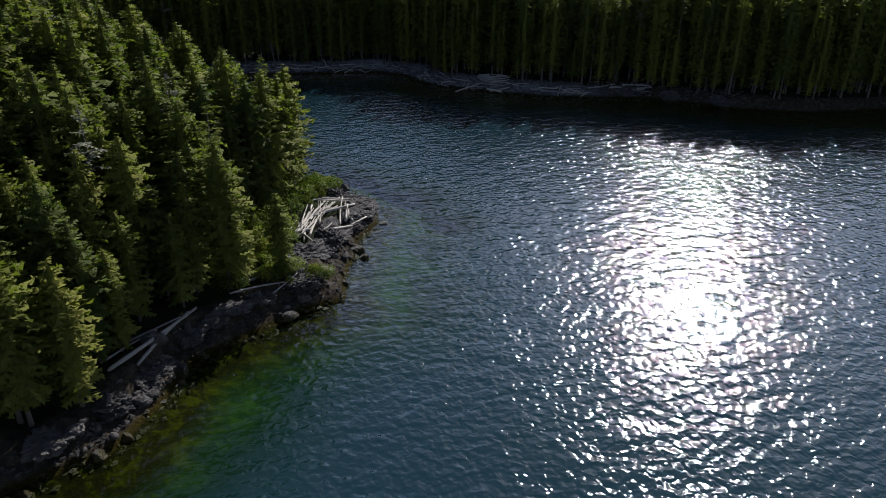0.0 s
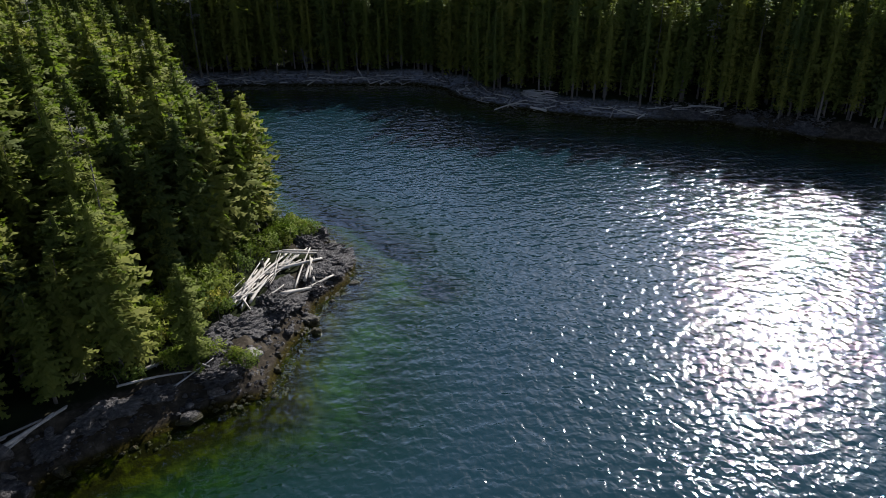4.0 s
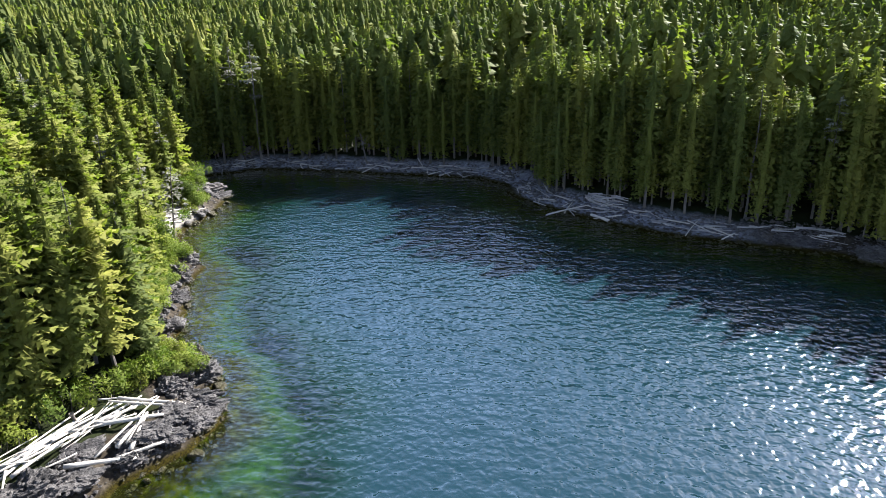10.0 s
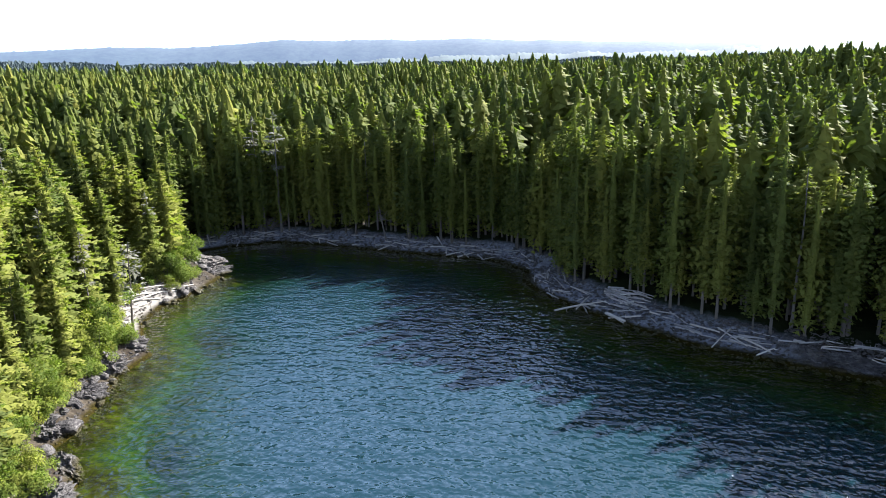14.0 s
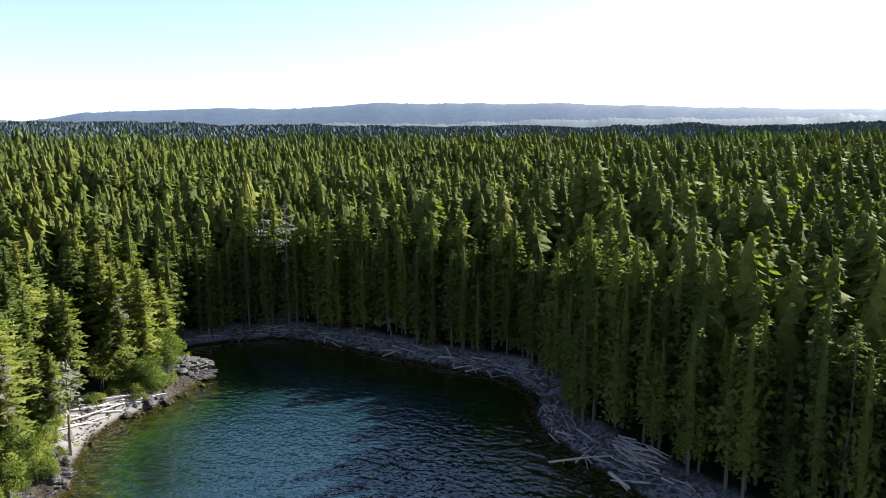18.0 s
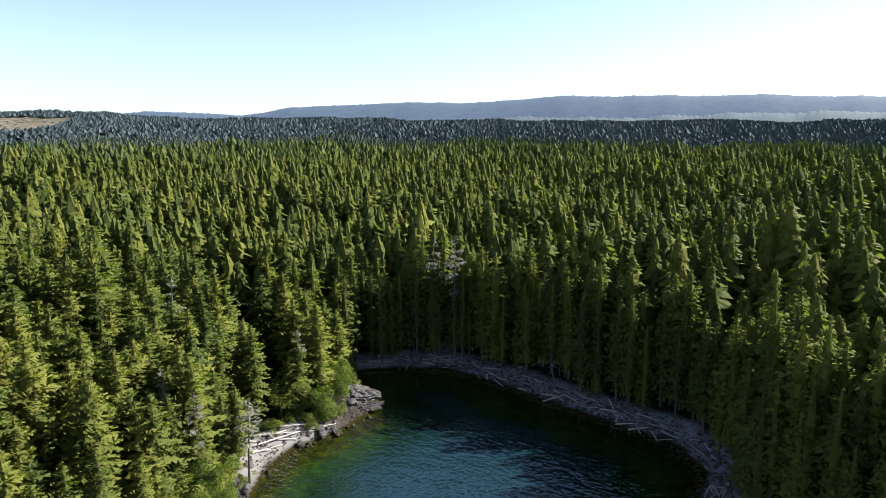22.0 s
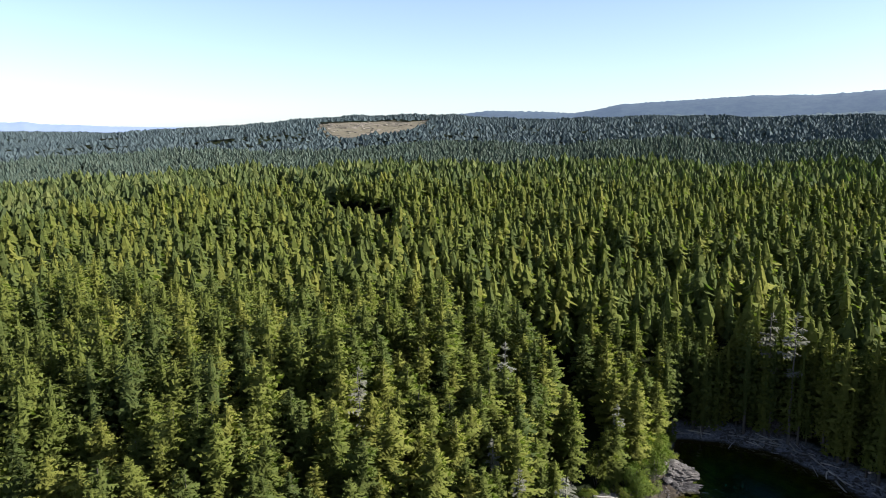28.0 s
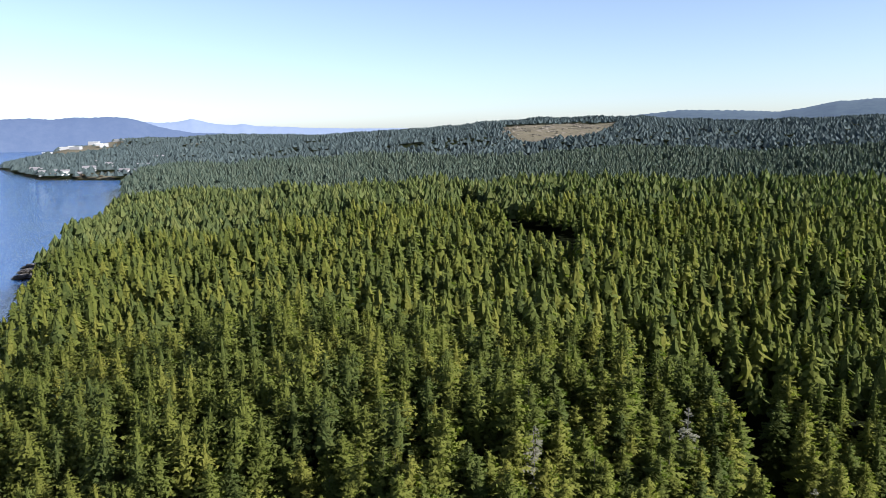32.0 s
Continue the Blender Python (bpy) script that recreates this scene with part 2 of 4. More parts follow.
MAT = {
    "ground": ground_material(),
    "water": water_material(),
    "fir": foliage_material("fir_needles", (0.054, 0.070, 0.022), (0.096, 0.109, 0.024), (0.152, 0.147, 0.031), 0.42, 0.34),
    # blended between the near needles and the haze-tinted ones below
    "mid_fir": foliage_material("upland_fir_needles", (0.050, 0.069, 0.030), (0.086, 0.104, 0.036), (0.128, 0.134, 0.044), 0.35),
    # hill and distant needles: blue aerial haze painted into the base colour
    "far_fir": foliage_material("hazed_hill_fir_needles", (0.046, 0.063, 0.050), (0.060, 0.077, 0.058), (0.075, 0.089, 0.065), 0.15),
    "distant_fir": foliage_material("haze_blue_fir_needles", (0.048, 0.064, 0.067), (0.056, 0.072, 0.074), (0.066, 0.081, 0.080), 0.05),
    "shrub": foliage_material("shrub_leaves", (0.040, 0.062, 0.012), (0.075, 0.096, 0.016), (0.135, 0.138, 0.026), 0.33),
    "dead": foliage_material("dry_twigs", (0.085, 0.080, 0.058), (0.125, 0.118, 0.088), (0.175, 0.168, 0.125), 0.15),
    "bark": bark_material("fir_bark", (0.036, 0.0288, 0.0216), (0.0864, 0.072, 0.0576)),
    "pale_bark": bark_material("weathered_bark", (0.048, 0.042, 0.036), (0.114, 0.102, 0.087)),
    "slash": bark_material("felled_timber", (0.085, 0.070, 0.054), (0.20, 0.175, 0.140), 0.3),
    "drift": bark_material("bleached_driftwood", (0.21, 0.188, 0.155), (0.46, 0.418, 0.36), 1.2),
    "drift_grey": bark_material("grey_driftwood", (0.13, 0.12, 0.108), (0.30, 0.28, 0.26), 1.2),
    "rock": rock_material("dark_shore_rock", (0.022, 0.020, 0.019), (0.062, 0.056, 0.052), (0.150, 0.136, 0.122)),
    "pale_rock": rock_material("pale_granite", (0.075, 0.064, 0.055), (0.120, 0.104, 0.090), (0.180, 0.164, 0.145), 1.4),
    "boulder": bark_material("smooth_granite", (0.13, 0.12, 0.105), (0.21, 0.195, 0.17), 2.0),
    "yellow_shrub": foliage_material("yellowing_leaves", (0.13, 0.12, 0.020), (0.20, 0.18, 0.028), (0.26, 0.22, 0.035), 0.35),
    # ridges and mountains carry distance haze in base colour and blue emission
    "ridge": far_material("hazed_far_ridge_forest", (0.006, 0.013, 0.017), (0.026, 0.040, 0.034), (0.012, 0.021, 0.043)),
    "foothill": far_material("hazed_foothill_forest", (0.009, 0.018, 0.017), (0.034, 0.050, 0.034), (0.008, 0.014, 0.024)),
    "mountain": far_material("hazed_wooded_mountains", (0.020, 0.030, 0.045), (0.034, 0.044, 0.060), (0.028, 0.045, 0.098)),
    "far_mountain": far_material("hazed_far_mountains", (0.05, 0.06, 0.08), (0.07, 0.08, 0.10), (0.085, 0.115, 0.180)),
}

# ---- plan: the waterline, from the outer bay round the headland and the cove to the far point ----
COAST_BAY = [(-4700, -950), (-3000, -860), (-2200, -745), (-2010, -690), (-1760, -560), (-1500, -430), (-1440, -300), (-1400, -222), (-1290, -200),
             (-1080, -186), (-930, -152), (-800, -115), (-720, -102), (-660, -104),
             (-560, -88), (-490, -92), (-430, -80), (-350, -72), (-275, -55), (-170, -40)]
COAST_HEAD = [(-115, -20), (-82, 2), (-62, 20), (-54, 31), (-45.5, 34), (-41, 41), (-38, 48), (-29, 53), (-24, 56), (-18, 57.5), (-17.5, 62), (-16, 67), (-14, 70.5),
              (-13, 76), (-8.5, 81.5), (-7, 88.5), (-12, 92), (-10.5, 95.5), (-14, 101), (-22, 106), (-22.5, 111), (-26, 120.5), (-29, 127), (-29.5, 136),
              (-35, 140.5), (-40, 148), (-43, 158), (-42, 168), (-43, 179.5), (-51, 187), (-58, 193), (-63, 199)]
COAST_COVE = [(-57, 206), (-46, 213), (-35, 213), (-26, 211), (-9, 208), (6, 206), (16, 204), (25, 196), (25.5, 188), (31, 179.5), (40, 170), (50, 162),
              (60, 155.5), (73, 151), (86, 146.5), (93, 139), (102, 130), (118, 121), (143, 118), (180, 112), (250, 96), (340, 60), (450, -20), (620, -160), (900, -330),
              (1600, -600), (4700, -900)]
COAST = np.array(COAST_BAY + COAST_HEAD + COAST_COVE, float)
SAND = (-44.0, 153.5)


def inside(px, py, poly):
    """Whether points lie within a polygon."""
    odd = np.zeros(px.shape, bool)
    for (ax, ay), (bx, by) in zip(poly, np.roll(poly, -1, 0)):
        cross = (ay > py) != (by > py)
        at = (bx - ax) * (py - ay) / ((by - ay) if by != ay else 1e-9) + ax
        odd ^= cross & (px < at)
    return odd


LAND = np.vstack([COAST, [(4700, 4700), (-4700, 4700)]])


def inland(px, py):
    """Metres from the waterline: above 0 on land, below 0 in the water."""
    px, py = np.asarray(px, float), np.asarray(py, float)
    best = np.full(px.shape, 1e9)
    for (ax, ay), (bx, by) in zip(COAST[:-1], COAST[1:]):
        ux, uy = bx - ax, by - ay
        k = np.clip(((px - ax) * ux + (py - ay) * uy) / (ux * ux + uy * uy), 0, 1)
        best = np.minimum(best, (px - ax - k * ux) ** 2 + (py - ay - k * uy) ** 2)
    d = np.sqrt(best)
    return np.where(inside(px, py, LAND), d, -d)


def waves(px, py, seed, size):
    """Smooth noise between about -1 and 1."""
    r = np.random.RandomState(seed)
    out = np.zeros(np.shape(px))
    for k in range(7):
        a, f = r.uniform(0, 2 * np.pi), r.uniform(0.6, 1.7) * 2 * np.pi / size
        out = out + np.sin(px * np.cos(a) * f + py * np.sin(a) * f + r.uniform(0, 6.28))
    return out / 3.2


def smooth(v, lo, hi):
    k = np.clip((v - lo) / (hi - lo), 0, 1)
    return k * k * (3 - 2 * k)


HUB = (57.0, 70.0)


def rocky_side(px, py):
    """1 along the craggy headland, 0 on the shingle and sand of the cove."""
    k = smooth(-px, 2, 8) * (1 - smooth(py, 186, 196))
    k = np.maximum(k, smooth(px, 66, 78))
    return k * (1 - np.exp(-((px - SAND[0]) ** 2 / 50 + (py - SAND[1]) ** 2 / 80)))


def height(px, py, d=None):
    """The ground, and the sea bed below 0."""
    px, py = np.asarray(px, float), np.asarray(py, float)
    d = inland(px, py) if d is None else d
    r = np.hypot(px - HUB[0], py - HUB[1])
    az = np.degrees(np.arctan2(px - HUB[0], py - HUB[1]))
    up = np.maximum(d, 0)
    steep = 0.55 + 0.45 * waves(px, py, 5, 60)
    craggy = rocky_side(px, py)
    bank = 0.3 * np.minimum(up, 2) + (1.5 + 0.7 * steep) * smooth(up, 1.0, 9.0)
    bank = bank * (1 - craggy) + craggy * (0.9 * smooth(up, 0, 0.8) + (1.6 + 0.8 * steep) * smooth(up, 1.2, 4.5))
    z = bank + 23 * (1 - np.exp(-np.maximum(up - 6, 0) / 125))
    z = z + waves(px, py, 1, 170) * 2.6 * smooth(up, 15, 120) + waves(px, py, 2, 40) * 0.7 * smooth(up, 6, 40)
    # the headland's back, and a ravine that runs up from the head of the cove
    z = z + 5 * np.exp(-((px + 98) ** 2 + (py - 85) ** 2) / 4500) * smooth(up, 8, 40)
    along_it = np.clip((-63 - px) / 140, 0, 1)
    z = z - 5.5 * np.exp(-((py - 203 - 32 * along_it) ** 2) / 700) * smooth(-px, 62, 90) * (1 - smooth(-px, 190, 260)) * smooth(up, 8, 40)
    # past the plateau's rim the ground falls into a valley
    z = z - 22 * smooth(r, 580, 690) * (1 - 0.7 * smooth(r, 1150, 1800)) * smooth(up, 60, 200)
    north = smooth(az, -60, -45)
    z = z + (42 * smooth(r, 1500, 3300) * north + (4 + 19 * smooth(az, -88, -68)) * smooth(r, 1200, 2600)) * smooth(up, 60, 500)
    for cx, cy, wide, tall in ((-2122, 950, 430, 62), (-1500, 1650, 480, 18), (-2900, -250, 330, 30), (-2900, 160, 380, 12), (-2350, 330, 260, 14), (-1000, 1650, 600, 8)):
        z = z + tall * np.exp(-((px - cx) ** 2 + (py - cy) ** 2) / (2 * wide * wide)) * smooth(up, 60, 400)
    z = z + 24 * np.exp(-((px + 2740) ** 2 + (py + 665) ** 2) / 50000) * smooth(up, 10, 90)
    z = z + waves(px, py, 3, 420) * 7 * smooth(r, 700, 1500) * smooth(up, 60, 300)
    down = np.maximum(-d, 0)
    bed = -0.36 * np.minimum(down, 6) - 0.5 * np.clip(down - 6, 0, 17) - 0.3 * np.clip(down - 23, 0, 20)
    bed = bed * (0.9 + 0.3 * waves(px, py, 8, 26) * np.exp(-down / 12))
    # a weedy shoal off the headland
    bed = np.maximum(bed, -1.6 - 0.12 * ((px + 1.0) ** 2 / 3.0 + (py - 78) ** 2 / 1.2))
    return np.where(d > 0, z, np.minimum(bed, -0.05 * np.minimum(down, 1)))


def lines(spans):
    out = []
    for a, b, step in spans:
        out += list(np.arange(a, b, step))
    return np.array(out + [spans[-1][1]], float)


def mesh_of(name, verts, faces, mats, attrs=None, which=None, smooth_faces=False, normals=None):
    """A mesh from arrays: all faces have the same number of corners."""
    me = bpy.data.meshes.new(name)
    faces = np.asarray(faces, np.int32)
    n, k = faces.shape
    me.vertices.add(len(verts))
    me.vertices.foreach_set("co", np.asarray(verts, np.float32).ravel())
    me.loops.add(n * k)
    me.loops.foreach_set("vertex_index", faces.ravel())
    me.polygons.add(n)
    me.polygons.foreach_set("loop_start", np.arange(0, n * k, k, dtype=np.int32))
    for m in mats:
        me.materials.append(m)
    if which is not None:
        me.polygons.foreach_set("material_index", np.asarray(which, np.int32))
    me.update(calc_edges=True)
    me.polygons.foreach_set("use_smooth", np.full(n, smooth_faces))
    for key, val in (attrs or {}).items():
        a = me.attributes.new(key, "FLOAT", "POINT")
        a.data.foreach_set("value", np.asarray(val, np.float32))
    if normals is not None:
        me.normals_split_custom_set_from_vertices(np.asarray(normals, np.float32))
    return me


def grid_mesh(name, xs, ys, mats, attrs_of=None, z_of=None):
    gx, gy = np.meshgrid(xs, ys)
    flat_x, flat_y = gx.ravel(), gy.ravel()
    z, attrs = z_of(flat_x, flat_y)
    w = len(xs)
    i = (np.arange(len(ys) - 1)[:, None] * w + np.arange(w - 1)[None]).ravel()
    faces = np.stack([i, i + 1, i + w + 1, i + w], 1)
    return mesh_of(name, np.stack([flat_x, flat_y, z], 1), faces, mats, attrs, None, True)


CLEARCUT = [(HUB[0] + r * math.sin(radians(az)), HUB[1] + r * math.cos(radians(az)))
            for az, r in ((-73, 1990), (-71.8, 1800), (-70, 1690), (-68.5, 1760), (-67, 1720), (-64.2, 1930), (-63.6, 2150), (-66.0, 2120), (-67.5, 2190), (-70, 2140), (-72.6, 2130))]


def cleared(px, py):
    """Felled or open ground inland."""
    k = inside(px, py, np.array(CLEARCUT, float)).astype(float)
    for cx, cy, wide in ((-1041, 223, 16), (-791, 1013, 26), (-1480, -290, 30), (-2700, -665, 150), (-2560, -640, 110), (-2550, -250, 70)):
        k = np.maximum(k, (np.hypot(px - cx, py - cy) < wide * (1 + 0.3 * waves(px, py, 61, 30))).astype(float))
    return k


def ground_values(px, py):
    d = inland(px, py)
    z = height(px, py, d)
    rough = waves(px, py, 11, 7) * 0.28 + waves(px, py, 12, 3.1) * 0.14
    z = z + np.where(d > 0, rough * smooth(d, 0.3, 2.5) * (1 - smooth(d, 9, 14)), 0)
    sandy = np.exp(-((px - SAND[0]) ** 2 / 60 + (py - SAND[1]) ** 2 / 110))
    felled = np.clip(cleared(px, py), 0, 1)
    return z, {"inland": d, "rocky": rocky_side(px, py), "sandy": np.clip(sandy * 1.6, 0, 1), "felled": felled}


GX = lines([(-4700, -2600, 150), (-2600, -1700, 50), (-1700, -400, 60), (-400, -130, 15), (-130, -75, 4), (-75, 100, 1.0), (100, 160, 3), (160, 400, 20), (400, 4700, 215)])
GY = lines([(-950, -300, 65), (-300, 0, 15), (0, 25, 4), (25, 225, 1.0), (225, 300, 6), (300, 600, 20), (600, 1400, 50), (1400, 4700, 165)])
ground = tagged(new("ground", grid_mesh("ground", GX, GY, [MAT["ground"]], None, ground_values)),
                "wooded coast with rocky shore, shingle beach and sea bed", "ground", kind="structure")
WX = lines([(-4800, -1800, 600), (-1800, -200, 40), (-200, -76, 8), (-76, 160, 1.5), (160, 400, 20), (400, 4800, 440)])
WY = lines([(-4800, -1000, 600), (-1000, -200, 50), (-200, 20, 8), (20, 222, 1.5), (222, 300, 26)])
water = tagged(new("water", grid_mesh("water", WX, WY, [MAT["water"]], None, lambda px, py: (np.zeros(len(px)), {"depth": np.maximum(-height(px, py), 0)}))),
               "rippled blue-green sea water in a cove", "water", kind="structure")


# ---- far ridges behind the forest ----
def ridge(name, radius, depth, profile, mat, label, seed, jag):
    az = np.arange(profile[0][0], profile[-1][0] + 0.01, 0.12)
    top = np.interp(az, [p[0] for p in profile], [p[1] for p in profile])
    teeth = jag * np.random.RandomState(seed).rand(len(az)) ** 2
    crest = top + waves(az, az * 0, seed, 4.0) * jag * 0.5
    verts, k = [], 6
    for j in range(k):
        f = j / (k - 1)
        rr = radius + depth * f
        zz = -5 + (crest + 5) * math.sin(f * math.pi / 2) + (teeth if j == k - 1 else 0)
        verts.append(np.stack([HUB[0] + rr * np.sin(np.radians(az)), HUB[1] + rr * np.cos(np.radians(az)), zz], 1))
    w = len(az)
    i = (np.arange(k - 1)[:, None] * w + np.arange(w - 1)[None]).ravel()
    me = mesh_of(name, np.vstack(verts), np.stack([i, i + 1, i + w + 1, i + w], 1), [mat], None, None, True)
    return tagged(new(name, me), label, "hills", kind="structure")


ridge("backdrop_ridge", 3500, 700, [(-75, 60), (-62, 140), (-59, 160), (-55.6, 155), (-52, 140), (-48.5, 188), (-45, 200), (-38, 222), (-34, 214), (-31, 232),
      (-27, 252), (-12, 243), (-2, 212), (6, 190), (17, 165), (40, 160), (90, 120)], MAT["ridge"], "long wooded ridge on the horizon with blue haze painted in", 3, 5.0)
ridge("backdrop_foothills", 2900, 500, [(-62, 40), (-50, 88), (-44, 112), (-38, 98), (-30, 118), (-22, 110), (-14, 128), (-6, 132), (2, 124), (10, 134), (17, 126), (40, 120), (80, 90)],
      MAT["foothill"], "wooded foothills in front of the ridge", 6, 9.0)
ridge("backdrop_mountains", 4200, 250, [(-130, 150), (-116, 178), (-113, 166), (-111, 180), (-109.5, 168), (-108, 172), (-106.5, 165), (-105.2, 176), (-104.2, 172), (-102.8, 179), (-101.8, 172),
      (-100.6, 150), (-99.6, 122), (-98.6, 100), (-97, 80), (-92, 60)], MAT["mountain"], "wooded mountains across the bay with blue haze painted in", 4, 4.0)
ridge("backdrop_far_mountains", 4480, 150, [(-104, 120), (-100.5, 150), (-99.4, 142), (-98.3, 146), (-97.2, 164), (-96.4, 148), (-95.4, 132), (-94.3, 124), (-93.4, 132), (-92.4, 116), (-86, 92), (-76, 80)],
      MAT["far_mountain"], "mountain range far behind, pale blue from painted haze", 5, 3.0)


# ---- trees ----
def spray(base, out, side, up, length, wide, droop, fingers, rnd):
    """One bough: pairs of drooping twigs along a spine. Returns triangles as rows of three corners."""
    tris = []
    if fingers == 0:
        tip = base + out * length - up * droop * length
        mid = base + out * length * 0.55 - up * droop * length * 0.3
        a, b = mid + side * wide - up * wide * 0.45, mid - side * wide - up * wide * 0.45
        tris += [(base, a, tip), (base, tip, b)]
        return tris
    for k in range(fingers):
        f = (k + 0.6) / fingers
        root = base + out * length * f * 0.86 - up * droop * length * f * f
        reach = wide * (1.15 - 0.75 * f) * rnd.uniform(0.75, 1.25)
        for s in (-1, 1):
            tip = root + side * s * reach + out * reach * rnd.uniform(0.45, 0.9) - up * reach * rnd.uniform(0.15, 0.75)
            back = root + out * length * 0.24 - up * rnd.uniform(-0.1, 0.15) * reach
            tris.append((root - out * length * 0.06 + up * 0.04, tip, back))
    root = base + out * length * 0.72 - up * droop * length * 0.52
    tris.append((root + side * wide * 0.28, base + out * length - up * droop * length, root - side * wide * 0.28))
    return tris


def conifer(seed, tall, radius, bare, whorls, per, fingers, ragged=0.25, blunt=11.0, gap=0.0, heart=True, taper=0.62):
    """Crown triangles of a fir or hemlock that stands at the origin."""
    rnd = random.Random(seed)
    tris = []
    for w in range(whorls):
        f = (w + rnd.uniform(0.1, 0.9)) / whorls
        z = tall * (bare + (1 - bare) * f)
        if gap and rnd.random() < gap:
            continue
        below = tall - z
        full = min(1.0, below / blunt) ** taper * (1 - 0.3 * max(0.0, 0.35 - f) / 0.35)
        lean = rnd.uniform(0, 6.28)
        for b in range(per):
            a = lean + 6.283 * (b + rnd.uniform(-0.35, 0.35)) / per
            length = max(0.35, radius * full * rnd.uniform(1 - ragged * 2.2, 1 + ragged))
            rise = rnd.uniform(-0.1, 0.25) + 0.45 * f * f if fingers else rnd.uniform(-0.75, -0.05) + 0.3 * f
            out = Vector((math.cos(a), math.sin(a), rise)).normalized()
            side = Vector((-math.sin(a), math.cos(a), rnd.uniform(-0.55, 0.55))).normalized()
            up = out.cross(side)
            up = up if up.z > 0 else -up
            base = Vector((math.cos(a) * 0.08, math.sin(a) * 0.08, z + rnd.uniform(-0.4, 0.4)))
            if fingers == 0:
                tris += spray(base, out, side, up, length, length * (rnd.uniform(0.36, 0.52) if per < 7 else rnd.uniform(0.2, 0.3)) + 0.12, rnd.uniform(0.25, 0.6), 0, rnd)
            else:
                tris += spray(base, out, side, up, length, min(1.25, length * 0.42 + 0.15), rnd.uniform(0.1, 0.42), fingers, rnd)
    # the dense heart of the crown: a ragged body inside the boughs
    if heart:
        n, levels = (7, 6) if fingers else (6, 5) if whorls > 20 else (5, 2)
        rings = []
        for j in range(levels + 1):
            f = j / levels
            z = tall * (bare + 0.03) + (tall * (0.97 - bare) - 0.6) * f
            full = min(1.0, max(0.0, tall - z) / blunt) ** taper * ((0.26 if fingers else 0.5) if j else 0.2)
            rings.append([Vector((math.cos(6.283 * (b + 0.5 * (j % 2)) / n), math.sin(6.283 * (b + 0.5 * (j % 2)) / n), 0)) * radius * full * rnd.uniform(0.55, 1.35)
                          + Vector((0, 0, z + rnd.uniform(-0.5, 0.5))) for b in range(n)])
        for lower, upper in zip(rings, rings[1:]):
            for b in range(n):
                c = (b + 1) % n
                tris += [(lower[b], lower[c], upper[b]), (lower[c], upper[c], upper[b])]
    top = Vector((0, 0, tall))
    for b in range(3):
        a = 2.1 * b + seed
        tris.append((top, Vector((math.cos(a) * 0.3, math.sin(a) * 0.3, tall - 1.2)), Vector((math.cos(a + 2) * 0.3, math.sin(a + 2) * 0.3, tall - 1.2))))
    return np.array([[tuple(c) for c in t] for t in tris], np.float32)


def petals(seed, tall, radius, bare, layers, per):
    """A cheap crown for trees far off: layers of hanging flaps."""
    rnd = random.Random(seed)
    tris = []
    for w in range(layers):
        f = w / layers
        z = tall * (bare + (1 - bare) * f)
        rim = radius * (1 - f) ** 0.6 * rnd.uniform(0.85, 1.15)
        rise = tall * (1 - bare) / layers * 1.7
        lean = rnd.uniform(0, 6.28)
        for b in range(per):
            a = lean + 6.283 * b / per
            da = 3.1416 / per * 1.25
            q = rnd.uniform(0.75, 1.25)
            tris.append(((0, 0, min(tall, z + rise)), (rim * q * math.cos(a - da), rim * q * math.sin(a - da), z + rnd.uniform(-0.5, 0.5)),
                         (rim * q * math.cos(a + da), rim * q * math.sin(a + da), z + rnd.uniform(-0.5, 0.5))))
    return np.array(tris, np.float32)


def pole(tall, r0, r1, sides, bends, seed):
    """A tapered trunk as triangles."""
    rnd = random.Random(seed)
    rings = []
    ox = oy = 0.0
    for k in range(bends + 1):
        f = k / bends
        if k:
            ox += rnd.uniform(-0.5, 0.5) * tall / 80
            oy += rnd.uniform(-0.5, 0.5) * tall / 80
        r = r0 + (r1 - r0) * f + (r0 * 0.35 if k == 0 else 0)
        rings.append([(ox + r * math.cos(6.283 * s / sides), oy + r * math.sin(6.283 * s / sides), -0.6 + (tall + 0.6) * f) for s in range(sides)])
    tris = []
    for a, b in zip(rings, rings[1:]):
        for s in range(sides):
            t = (s + 1) % sides
            tris += [(a[s], a[t], b[t]), (a[s], b[t], b[s])]
    return np.array(tris, np.float32)


def soup(name, tris, mats, which=None, tint=None, away=None, crisp=0.85):
    """A mesh of loose triangles. With away (a way for each triangle), the needles shade softly as one rounded crown."""
    t = np.array(tris, np.float32).reshape(-1, 3, 3)
    soft = None
    if away is not None:
        own = np.cross(t[:, 1] - t[:, 0], t[:, 2] - t[:, 0])
        own /= np.linalg.norm(own, axis=1)[:, None] + 1e-9
        flip = (own * away).sum(1) < 0
        t[flip] = t[flip][:, ::-1]
        own[flip] *= -1
        soft = own * crisp + away
        soft = np.repeat(soft / (np.linalg.norm(soft, axis=1)[:, None] + 1e-9), 3, axis=0)
    f = np.arange(len(t) * 3, dtype=np.int32).reshape(-1, 3)
    return mesh_of(name, t.reshape(-1, 3), f, mats, None if tint is None else {"tint": np.repeat(tint, 3)}, which, away is not None, soft)


def outward(tris, lift=0.24):
    """From the tree's axis outwards and somewhat up, for each triangle."""
    c = np.asarray(tris).reshape(-1, 3, 3).mean(1)
    w = np.stack([c[:, 0], c[:, 1], c[:, 2] * 0], 1)
    w /= np.linalg.norm(w, axis=1)[:, None] + 0.15
    w[:, 2] = lift
    return w / np.linalg.norm(w, axis=1)[:, None]


